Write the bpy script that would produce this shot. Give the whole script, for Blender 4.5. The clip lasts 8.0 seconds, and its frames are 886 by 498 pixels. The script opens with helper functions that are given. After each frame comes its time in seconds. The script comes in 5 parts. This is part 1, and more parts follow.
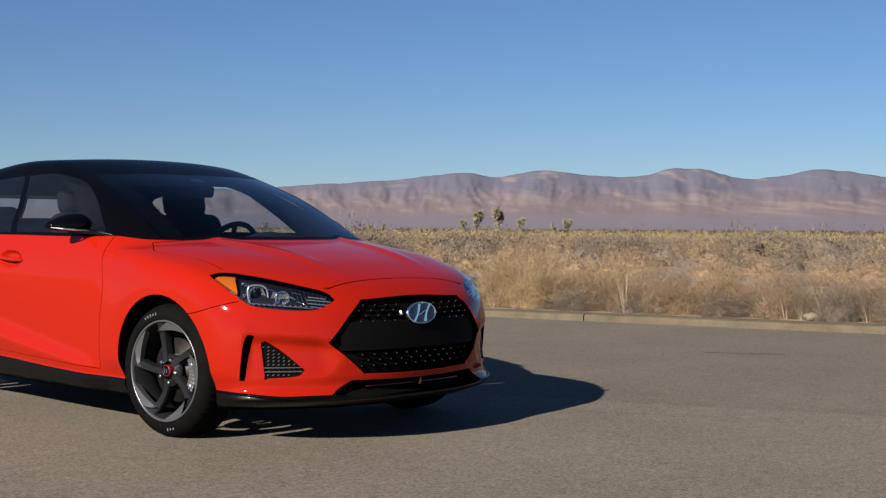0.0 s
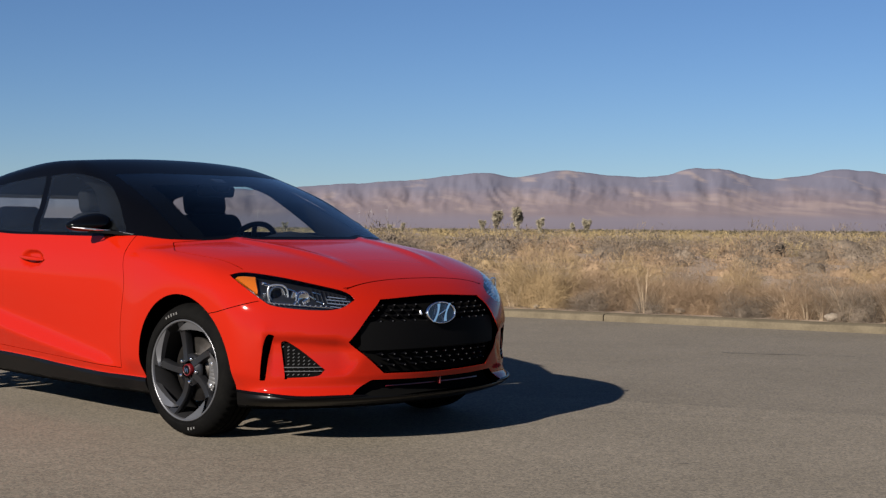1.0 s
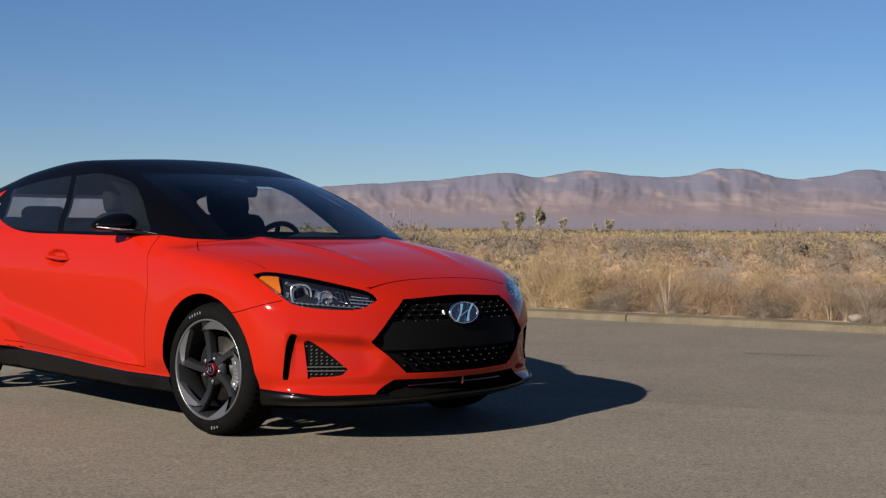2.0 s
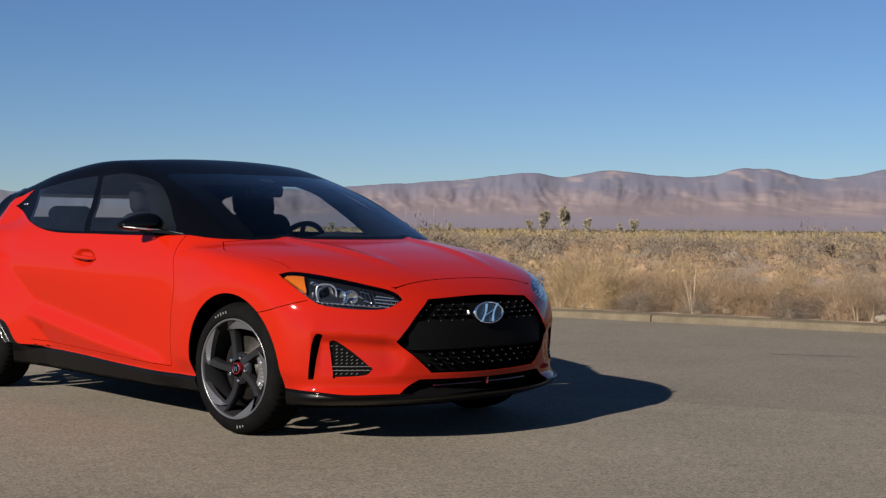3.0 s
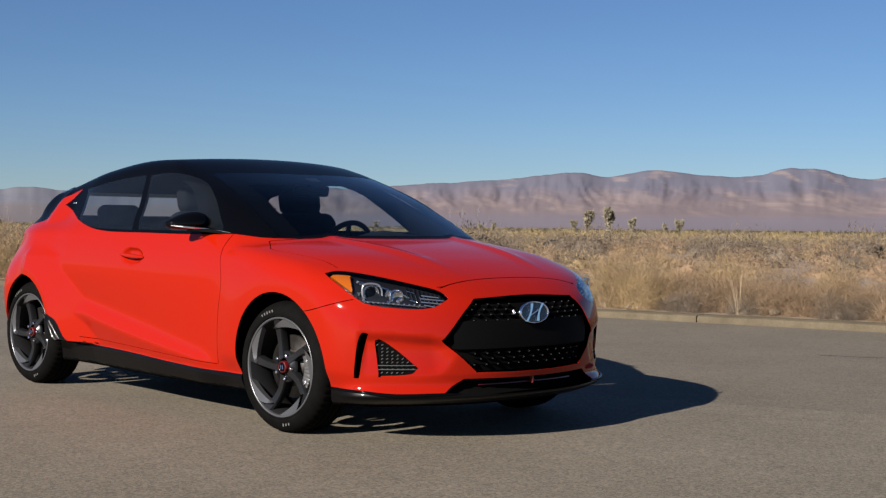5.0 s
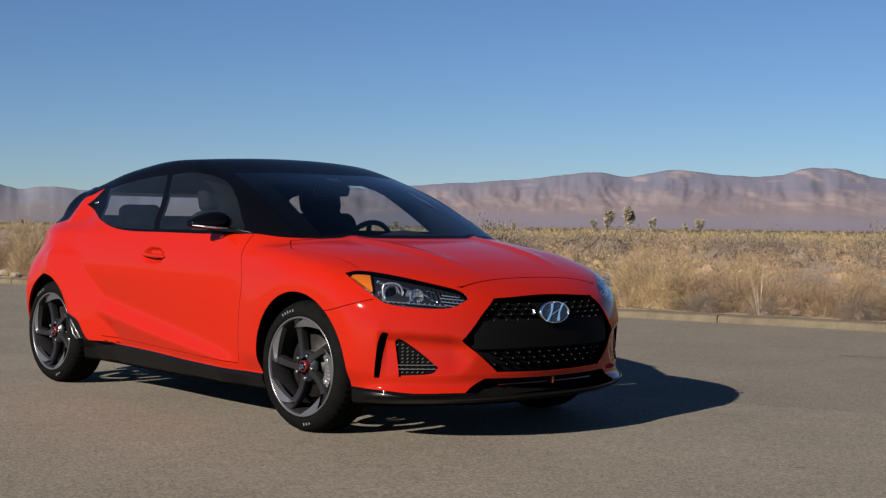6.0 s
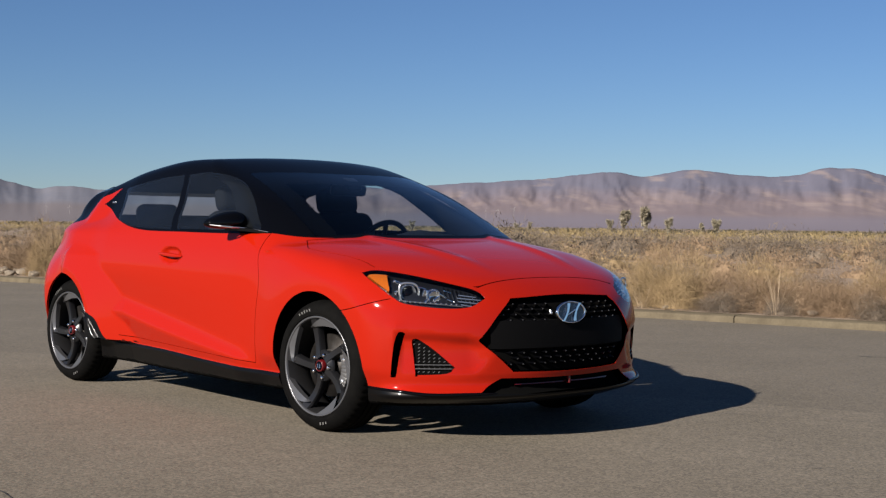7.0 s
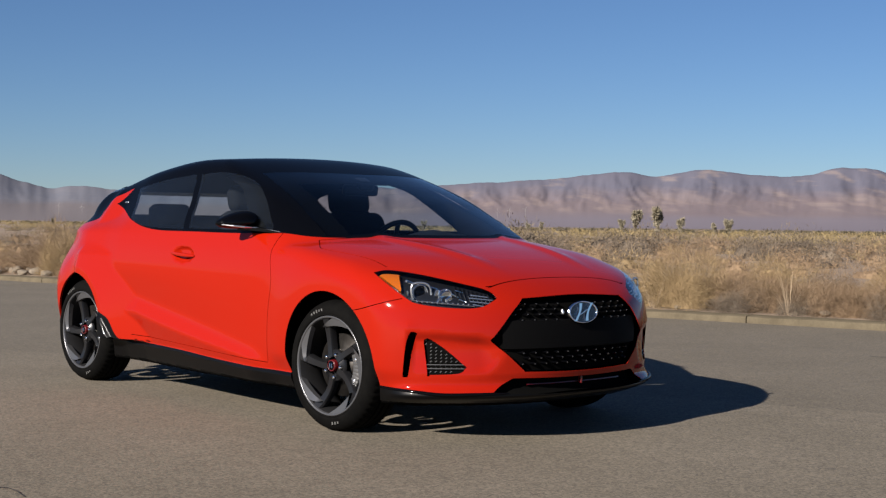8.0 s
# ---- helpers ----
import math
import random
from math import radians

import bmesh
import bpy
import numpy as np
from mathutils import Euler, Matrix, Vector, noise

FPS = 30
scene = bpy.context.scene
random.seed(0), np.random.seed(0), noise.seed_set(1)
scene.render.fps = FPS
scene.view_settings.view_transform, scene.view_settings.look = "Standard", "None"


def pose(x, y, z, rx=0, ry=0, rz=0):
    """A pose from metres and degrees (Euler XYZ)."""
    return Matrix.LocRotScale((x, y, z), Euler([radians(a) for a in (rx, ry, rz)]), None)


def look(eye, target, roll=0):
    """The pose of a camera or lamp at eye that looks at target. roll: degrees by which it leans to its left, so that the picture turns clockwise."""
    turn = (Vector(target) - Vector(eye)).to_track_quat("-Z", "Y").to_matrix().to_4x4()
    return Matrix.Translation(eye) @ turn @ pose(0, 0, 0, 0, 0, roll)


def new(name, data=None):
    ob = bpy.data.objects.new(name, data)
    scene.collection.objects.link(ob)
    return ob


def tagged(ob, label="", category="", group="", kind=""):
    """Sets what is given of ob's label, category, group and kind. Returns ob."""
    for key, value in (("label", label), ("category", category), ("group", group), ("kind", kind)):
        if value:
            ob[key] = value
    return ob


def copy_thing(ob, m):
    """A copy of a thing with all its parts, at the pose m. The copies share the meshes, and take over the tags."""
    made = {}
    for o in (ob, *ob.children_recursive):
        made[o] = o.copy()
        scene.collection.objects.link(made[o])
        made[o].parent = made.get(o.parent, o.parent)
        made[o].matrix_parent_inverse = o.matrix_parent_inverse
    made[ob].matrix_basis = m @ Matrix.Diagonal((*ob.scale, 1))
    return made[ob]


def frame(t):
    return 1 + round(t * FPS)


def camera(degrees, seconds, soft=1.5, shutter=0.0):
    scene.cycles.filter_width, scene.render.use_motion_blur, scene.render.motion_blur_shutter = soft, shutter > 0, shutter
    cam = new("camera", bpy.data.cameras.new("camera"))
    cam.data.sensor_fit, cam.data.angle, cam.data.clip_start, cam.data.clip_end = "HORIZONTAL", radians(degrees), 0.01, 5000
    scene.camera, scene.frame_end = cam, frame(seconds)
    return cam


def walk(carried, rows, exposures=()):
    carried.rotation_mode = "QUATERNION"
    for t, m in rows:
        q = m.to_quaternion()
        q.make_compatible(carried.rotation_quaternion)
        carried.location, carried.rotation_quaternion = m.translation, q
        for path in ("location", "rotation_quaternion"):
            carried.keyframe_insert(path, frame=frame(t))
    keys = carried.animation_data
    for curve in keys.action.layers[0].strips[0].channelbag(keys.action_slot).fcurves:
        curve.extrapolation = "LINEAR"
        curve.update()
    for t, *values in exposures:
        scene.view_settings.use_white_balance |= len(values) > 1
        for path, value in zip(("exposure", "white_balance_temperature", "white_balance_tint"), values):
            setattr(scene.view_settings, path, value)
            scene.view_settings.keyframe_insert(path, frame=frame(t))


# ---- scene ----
# ------------------------------------------------------------------ camera: a slow pan on a tripod
cam = camera(35.46, 8.0, soft=1.3)
EYE = 1.0023
PAN = [  # seconds, x, y, yaw, pitch, roll
    (0.0, .0233, .0296, -5.018, -.887, .352),
    (0.5, .0218, .0278, -4.624, -.889, .364),
    (1.0, .0204, .0260, -4.222, -.893, .390),
    (1.5, .0189, .0240, -3.787, -.896, .431),
    (3.0, .0135, .0172, -2.301, -.910, .478),
    (3.5, .0119, .0151, -1.833, -.916, .523),
    (4.0, .0102, .0130, -1.379, -.926, .564),
    (4.5, .0086, .0110, -.926, -.934, .598),
    (6.0, .0041, .0052, .340, -.963, .645),
    (6.5, .0029, .0037, .674, -.967, .673),
    (7.0, .0017, .0022, 1.005, -.979, .696),
    (7.5, .0007, .0009, 1.287, -.983, .717),
    (8.0, .0000, .0000, 1.484, -.989, .721),
]
walk(cam, [(t, pose(x, y, EYE, 90 + pitch, 0, yaw) @ pose(0, 0, 0, 0, 0, roll)) for t, x, y, yaw, pitch, roll in PAN])

# ------------------------------------------------------------------ where the car stands, and the light
CAR = pose(-.0624, 7.2229, 0, 0, 0, -48.216)
SUN = CAR.to_3x3() @ Vector((.30, -2.05, 1.0)).normalized()  # towards the sun
SUN_UP = math.asin(SUN.z)
SUN_ROUND = math.atan2(SUN.x, SUN.y)

world = bpy.data.worlds.new("world")
scene.world = world
world.use_nodes = True
wn = world.node_tree
sky = wn.nodes.new("ShaderNodeTexSky")
sky.sky_type, sky.sun_disc = "NISHITA", False
sky.sun_elevation, sky.sun_rotation = SUN_UP, SUN_ROUND
sky.altitude, sky.air_density, sky.dust_density, sky.ozone_density = 1200, 1.0, 0.05, 5.0
air = wn.nodes.new("ShaderNodeMix")          # the clear winter air's deeper blue
air.data_type, air.blend_type = "RGBA", "MULTIPLY"
air.inputs[0].default_value, air.inputs[7].default_value = 1.0, (.550, .602, .702, 1)
wn.links.new(sky.outputs[0], air.inputs[6])
wn.links.new(air.outputs[2], wn.nodes["Background"].inputs[0])
wn.nodes["Background"].inputs[1].default_value = 0.05
sun = new("sun", bpy.data.lights.new("sun", "SUN"))
sun.data.energy, sun.data.angle, sun.data.color = 5.0, radians(.53), (1, .91, .81)
sun.matrix_world = look(SUN * 60, (0, 0, 0))
scene.view_settings.exposure = 1.15


# ------------------------------------------------------------------ materials
def material(name, color, rough=.5, metal=0.0, second=None, scale=8.0, amount=.5, bump=0.0, fine=0.0, coat=0.0, spec=.5, per_object=0.0, per_island=0.0):
    """A principled surface. second: a colour that coarse noise mixes in; bump and fine: heights of coarse and fine relief."""
    m = bpy.data.materials.new(name)
    m.use_nodes = True
    nt = m.node_tree
    p = nt.nodes["Principled BSDF"]
    p.inputs["Base Color"].default_value = (*color, 1)
    p.inputs["Roughness"].default_value = rough
    p.inputs["Metallic"].default_value = metal
    p.inputs["Coat Weight"].default_value = coat
    p.inputs["Coat Roughness"].default_value = .06
    p.inputs["Specular IOR Level"].default_value = spec
    co = nt.nodes.new("ShaderNodeTexCoord")
    out = None
    if second:
        n1, n2, mix, ramp = (nt.nodes.new("ShaderNode" + k) for k in ("TexNoise", "TexNoise", "Mix", "MapRange"))
        n1.inputs["Scale"].default_value, n1.inputs["Detail"].default_value = scale, 5
        n2.inputs["Scale"].default_value, n2.inputs["Detail"].default_value = scale * 9, 4
        add = nt.nodes.new("ShaderNodeMath")
        add.operation = "MULTIPLY_ADD"
        nt.links.new(co.outputs["Object"], n1.inputs["Vector"])
        nt.links.new(co.outputs["Object"], n2.inputs["Vector"])
        nt.links.new(n2.outputs["Fac"], add.inputs[0])
        add.inputs[1].default_value = .6
        nt.links.new(n1.outputs["Fac"], add.inputs[2])
        nt.links.new(add.outputs[0], ramp.inputs[0])
        ramp.inputs[1].default_value, ramp.inputs[2].default_value = .8 - .35 * (1 - amount) * .5 - .12, .8 + .22
        mix.data_type = "RGBA"
        nt.links.new(ramp.outputs[0], mix.inputs[0])
        mix.inputs[6].default_value, mix.inputs[7].default_value = (*color, 1), (*second, 1)
        out = mix.outputs[2]
    if per_object or per_island:
        src = nt.nodes.new("ShaderNodeObjectInfo").outputs["Random"] if per_object else nt.nodes.new("ShaderNodeNewGeometry").outputs["Random Per Island"]
        hsv, mr = nt.nodes.new("ShaderNodeHueSaturation"), nt.nodes.new("ShaderNodeMapRange")
        w = per_object or per_island
        mr.inputs[3].default_value, mr.inputs[4].default_value = 1 - w, 1 + w
        nt.links.new(src, mr.inputs[0])
        nt.links.new(mr.outputs[0], hsv.inputs["Value"])
        if out:
            nt.links.new(out, hsv.inputs["Color"])
        else:
            hsv.inputs["Color"].default_value = (*color, 1)
        out = hsv.outputs[0]
    if out:
        nt.links.new(out, p.inputs["Base Color"])
    last = None
    for height, sc in ((bump, scale), (fine, scale * 12)):
        if height:
            nz, b = nt.nodes.new("ShaderNodeTexNoise"), nt.nodes.new("ShaderNodeBump")
            nz.inputs["Scale"].default_value, nz.inputs["Detail"].default_value = sc, 4
            nt.links.new(co.outputs["Object"], nz.inputs["Vector"])
            nt.links.new(nz.outputs["Fac"], b.inputs["Height"])
            b.inputs["Strength"].default_value, b.inputs["Distance"].default_value = 1.0, height
            if last:
                nt.links.new(last.outputs[0], b.inputs["Normal"])
            nt.links.new(b.outputs[0], p.inputs["Normal"])
            last = b
    return m


def glass_material(name, tint, ior=1.45, rough=0.0, sheen=0.0):
    """A thin pane: tinted see-through with the gloss of glass, and a bluish film painted in for the sky's sheen."""
    m = bpy.data.materials.new(name)
    m.use_nodes = True
    nt = m.node_tree
    nt.nodes.remove(nt.nodes["Principled BSDF"])
    tr, gl, fr, pw, ad, mx = (nt.nodes.new("ShaderNode" + k) for k in ("BsdfTransparent", "BsdfGlossy", "LayerWeight", "Math", "Math", "MixShader"))
    tr.inputs[0].default_value = (*tint, 1)
    gl.inputs["Roughness"].default_value = rough
    fr.inputs[0].default_value = .5
    r0 = ((ior - 1) / (ior + 1)) ** 2
    pw.operation, ad.operation = "POWER", "MULTIPLY_ADD"
    pw.inputs[1].default_value, ad.inputs[1].default_value, ad.inputs[2].default_value = 5, 1 - r0, r0
    for a, b in ((fr.outputs["Facing"], pw.inputs[0]), (pw.outputs[0], ad.inputs[0]), (ad.outputs[0], mx.inputs[0]), (tr.outputs[0], mx.inputs[1]), (gl.outputs[0], mx.inputs[2])):
        nt.links.new(a, b)
    film = mx
    # pale blue diffuse film in place of the sky's reflection
    if sheen:
        df, film, nz, mr = (nt.nodes.new("ShaderNode" + k) for k in ("BsdfDiffuse", "MixShader", "TexNoise", "MapRange"))
        df.inputs[0].default_value = (.42, .50, .60, 1)
        nz.inputs["Scale"].default_value, nz.inputs["Detail"].default_value = 5, 5
        mr.inputs[3].default_value, mr.inputs[4].default_value = sheen * .5, sheen * 1.5
        for a, b in ((nz.outputs["Fac"], mr.inputs[0]), (mr.outputs[0], film.inputs[0]), (mx.outputs[0], film.inputs[1]), (df.outputs[0], film.inputs[2])):
            nt.links.new(a, b)
    nt.links.new(film.outputs[0], nt.nodes["Material Output"].inputs[0])
    return m


PAINT = material("orange_red_paint", (.245, .0074, .0017), .45, 0, coat=.62, spec=.0)
PAINT.node_tree.nodes["Principled BSDF"].inputs["Coat Roughness"].default_value = .05
BLACK = material("gloss_black_paint", (.0014, .0015, .002), .3, coat=.34, spec=.0)
PLASTIC = material("black_plastic", (.0057, .0057, .0061), .46, second=(.0091, .0091, .0098), scale=40, fine=.0004, spec=.2)
GRILLE_BLACK = material("grille_black", (.0025, .0025, .0027), .65, spec=.05)
SATIN_BLACK = material("satin_black", (.0016, .0016, .0019), .38, coat=.16, spec=.1)
DARK = material("dark_lining", (.0035, .0035, .0035), .9, spec=.0)
FRIT = material("black_inner_lining", (.0015, .0015, .0018), .9, spec=.0)
RUBBER = material("tyre_rubber", (.0021, .0021, .0022), .8, second=(.0039, .0038, .0036), scale=14, fine=.0006, spec=.04)
GUNMETAL = material("gunmetal_alloy", (.017, .0175, .020), .30, .55, fine=.0001)
MACHINED = material("machined_alloy", (.1135, .1158, .1249), .34, .7)
BARREL = material("dark_rim_barrel", (.012, .012, .013), .5, .3)
STEEL = material("brake_steel", (.0643, .0606, .0575), .45, .9, second=(.0379, .0341, .0318), scale=30)
SILVER = material("silver_caliper", (.09, .09, .092), .45, .5)
CHROME = material("chrome", (.85, .86, .88), .08, 1.0)
STUD = material("dark_grey_stud", (.028, .028, .030), .5)
DULL_TRIM = material("dull_grey_trim", (.08, .08, .084), .45, .4)
SATIN = material("satin_silver", (.6, .61, .63), .25, .9)
RED_TRIM = material("red_trim", (0.0770, 0.0028, 0.0044), .35, coat=.5)
FABRIC = material("seat_fabric", (0.0067, 0.0070, 0.0076), .9, second=(0.0101, 0.0103, 0.0112), scale=60, fine=.001, spec=.1)
GLASS = glass_material("tinted_glass", (.84, .90, .90), 1.40)
SIDE_GLASS = glass_material("side_glass", (.74, .80, .85), 1.6, sheen=.008)
HOUSING = material("dark_chrome_housing", (.042, .044, .050), .30, .85)
LENS = glass_material("lamp_lens", (.86, .88, .90), 1.45)
AMBER = material("amber_lens", (.3936, .0871, .0023), .22, coat=1.0)


# ------------------------------------------------------------------ mesh helpers
def link_mesh(name, verts, faces, mat, parent=None, label="", smooth=True, normals=None):
    me = bpy.data.meshes.new(name)
    me.from_pydata([tuple(map(float, v)) for v in verts], [], [tuple(map(int, f)) for f in faces])
    me.materials.append(mat)
    me.polygons.foreach_set("use_smooth", [smooth] * len(me.polygons))
    me.update()
    if normals is not None:
        me.normals_split_custom_set_from_vertices([tuple(map(float, n)) for n in normals])
    ob = new(name, me)
    if parent:
        ob.parent = parent
    if label:
        tagged(ob, label)
    return ob


def part(name, bm, mat, parent=None, label="", smooth=None):
    """Links a bmesh as one mesh object under a thing or part. smooth: degrees past which edges stay sharp."""
    if smooth:
        for f in bm.faces:
            f.smooth = True
        for e in bm.edges:
            if len(e.link_faces) == 2 and e.calc_face_angle(0) > radians(smooth):
                e.smooth = False
    me = bpy.data.meshes.new(name)
    bm.to_mesh(me)
    bm.free()
    for m in (mat if isinstance(mat, (list, tuple)) else [mat]):
        me.materials.append(m)
    ob = new(name, me)
    if parent:
        ob.parent = parent
    if label:
        tagged(ob, label)
    return ob


def empty(name, m=None):
    ob = new(name)
    ob.empty_display_size = .1
    if m is not None:
        ob.matrix_world = m
    return ob


def box(bm, size, m=None, bevel=0.0, seg=2):
    """A box of that size round the pose m, with rounded edges."""
    r = bmesh.ops.create_cube(bm, size=1, matrix=(m or Matrix()) @ Matrix.Diagonal((*size, 1)))
    if bevel:
        edges = list({e for v in r["verts"] for e in v.link_edges})
        bmesh.ops.bevel(bm, geom=edges, offset=bevel, segments=seg, profile=.5, affect="EDGES")
    return bm


def lathe(bm, profile, steps=64, m=None, span=(0, 2 * math.pi)):
    """Turns (radius, x) pairs about the x axis."""
    m = m or Matrix()
    full = abs(span[1] - span[0] - 2 * math.pi) < 1e-6
    n = steps if full else steps + 1
    rings = []
    for i in range(n):
        a = span[0] + (span[1] - span[0]) * i / steps
        rings.append([bm.verts.new(m @ Vector((x, r * math.cos(a), r * math.sin(a)))) for r, x in profile])
    for i in range(steps):
        a, b = rings[i], rings[(i + 1) % n]
        for j in range(len(profile) - 1):
            bm.faces.new((a[j], b[j], b[j + 1], a[j + 1]))
    return bm


def tube(bm, path, radius, sides=8, caps=True):
    """A round bar along points; radius a number or one for each point."""
    path = [Vector(p) for p in path]
    rings = []
    for i, p in enumerate(path):
        d = (path[min(i + 1, len(path) - 1)] - path[max(i - 1, 0)]).normalized()
        a = d.orthogonal().normalized() if i == 0 else (a - d * a.dot(d)).normalized()
        b = d.cross(a)
        r = radius[i] if isinstance(radius, (list, tuple)) else radius
        rings.append([bm.verts.new(p + (a * math.cos(t) + b * math.sin(t)) * r) for t in (2 * math.pi * k / sides for k in range(sides))])
    for a_, b_ in zip(rings, rings[1:]):
        for k in range(sides):
            bm.faces.new((a_[k], a_[(k + 1) % sides], b_[(k + 1) % sides], b_[k]))
    if caps:
        bm.faces.new(rings[0][::-1])
        bm.faces.new(rings[-1])
    return bm


def curve(*pairs):
    """A smooth function through (x, y) pairs, straight on beyond the ends."""
    pairs = sorted(pairs)
    xs, ys = np.array([p[0] for p in pairs], float), np.array([p[1] for p in pairs], float)
    d = np.diff(ys) / np.diff(xs)
    t = np.concatenate([d[:1], (d[:-1] * np.diff(xs)[1:] + d[1:] * np.diff(xs)[:-1]) / (xs[2:] - xs[:-2]), d[-1:]])

    def at(x):
        x = np.asarray(x, float)
        i = np.clip(np.searchsorted(xs, x) - 1, 0, len(xs) - 2)
        h = xs[i + 1] - xs[i]
        s = np.clip((x - xs[i]) / h, 0, 1)
        y = (2 * s**3 - 3 * s**2 + 1) * ys[i] + (s**3 - 2 * s**2 + s) * h * t[i] + (3 * s**2 - 2 * s**3) * ys[i + 1] + (s**3 - s**2) * h * t[i + 1]
        return y + np.minimum(x - xs[0], 0) * t[0] + np.maximum(x - xs[-1], 0) * t[-1]
    return at


def outline(points, steps=8, sharp=()):
    """A closed curve through points, smooth but at the corners numbered in sharp."""
    P = [Vector((*p, 0)) for p in points]
    n, res = len(P), []
    for i in range(n):
        p0, p1, p2, p3 = P[i - 1], P[i], P[(i + 1) % n], P[(i + 2) % n]
        t1 = (p2 - p1) if i in sharp else (p2 - p0) * .5
        t2 = (p2 - p1) if (i + 1) % n in sharp else (p3 - p1) * .5
        if i in sharp and (i + 1) % n in sharp:
            res.append(p1)
            continue
        for k in range(steps):
            s = k / steps
            res.append(p1 * (2 * s**3 - 3 * s**2 + 1) + t1 * (s**3 - 2 * s**2 + s) + p2 * (3 * s**2 - 2 * s**3) + t2 * (s**3 - s**2))
    return np.array([(p.x, p.y) for p in res])


def inside(poly, x, y):
    """The signed distance of points to a closed outline, negative within."""
    a, b = poly, np.roll(poly, -1, 0)
    x, y = np.asarray(x, float), np.asarray(y, float)
    best, odd = np.full(x.shape, 9.0), np.zeros(x.shape, bool)
    for (ax, ay), (bx, by) in zip(a, b):
        dx, dy = bx - ax, by - ay
        s = np.clip(((x - ax) * dx + (y - ay) * dy) / (dx * dx + dy * dy + 1e-12), 0, 1)
        best = np.minimum(best, np.hypot(x - ax - s * dx, y - ay - s * dy))
        if ay != by:
            odd ^= ((ay > y) != (by > y)) & (x < dx * (y - ay) / dy + ax)
    return np.where(odd, -best, best)


# ------------------------------------------------------------------ ground, kerb, desert
KERB_A, KERB_B = Vector((-7.35, 22.3, 0)), Vector((5.26, 13.08, 0))
KDIR = (KERB_B - KERB_A).normalized()
KOUT = Vector((-KDIR.y, KDIR.x, 0))      # away from the road
if KOUT.y < 0:
    KOUT = -KOUT
ASPHALT = material("worn_asphalt", (.0969, .0818, .059), .92, second=(.1196, .1014, .0757), scale=.9, bump=.004, fine=.002)
SAND = material("desert_sand", (0.2250, 0.1710, 0.1215), .95, second=(0.1710, 0.1287, 0.0918), scale=.35, bump=.05, fine=.01)
CONCRETE = material("kerb_concrete", (.106, .0886, .0606), .95, second=(.0719, .0598, .0409), scale=5, bump=.004, fine=.003, spec=.1)


def asphalt_grain(m):
    """Light and dark stones of the asphalt, and broad faded patches."""
    nt = m.node_tree
    p = nt.nodes["Principled BSDF"]
    src = p.inputs["Base Color"].links[0].from_socket
    co, vo, mr, mix = (nt.nodes.new("ShaderNode" + k) for k in ("TexCoord", "TexVoronoi", "MapRange", "Mix"))
    vo.inputs["Scale"].default_value = 110
    nt.links.new(co.outputs["Object"], vo.inputs["Vector"])
    sep = nt.nodes.new("ShaderNodeSeparateColor")
    nt.links.new(vo.outputs["Color"], sep.inputs[0])
    nt.links.new(sep.outputs[0], mr.inputs[0])
    mr.inputs[3].default_value, mr.inputs[4].default_value = .45, 1.6
    mix.data_type, mix.blend_type = "RGBA", "MULTIPLY"
    mix.inputs[0].default_value = .75
    nt.links.new(src, mix.inputs[6])
    nt.links.new(mr.outputs[0], mix.inputs[7])
    nt.links.new(mix.outputs[2], p.inputs["Base Color"])


asphalt_grain(ASPHALT)


def paving_seam(m, normal, at, share):
    """Older, darker paving beyond a straight but ragged seam."""
    nt = m.node_tree
    p = nt.nodes["Principled BSDF"]
    src = p.inputs["Base Color"].links[0].from_socket
    co, dot, nz, add, mr, mix = (nt.nodes.new("ShaderNode" + k) for k in ("TexCoord", "VectorMath", "TexNoise", "Math", "MapRange", "Mix"))
    dot.operation, add.operation = "DOT_PRODUCT", "MULTIPLY_ADD"
    dot.inputs[1].default_value = (*normal, 0)
    nz.inputs["Scale"].default_value, nz.inputs["Detail"].default_value = 6, 5
    add.inputs[1].default_value = .10
    for a, b in ((co.outputs["Object"], dot.inputs[0]), (co.outputs["Object"], nz.inputs["Vector"]), (nz.outputs["Fac"], add.inputs[0]), (dot.outputs["Value"], add.inputs[2]), (add.outputs[0], mr.inputs[0])):
        nt.links.new(a, b)
    mr.inputs[1].default_value, mr.inputs[2].default_value = at + .04, at + .07
    mr.inputs[3].default_value, mr.inputs[4].default_value = 1.03, share
    mix.data_type, mix.blend_type = "RGBA", "MULTIPLY"
    mix.inputs[0].default_value = 1.0
    nt.links.new(src, mix.inputs[6])
    nt.links.new(mr.outputs[0], mix.inputs[7])
    nt.links.new(mix.outputs[2], p.inputs["Base Color"])


paving_seam(ASPHALT, (.445, .895), 7.85, .90)


def ground_height(d):
    """Height of the desert floor d metres behind the kerb."""
    return .10 + .02 * math.sin(d * .3)


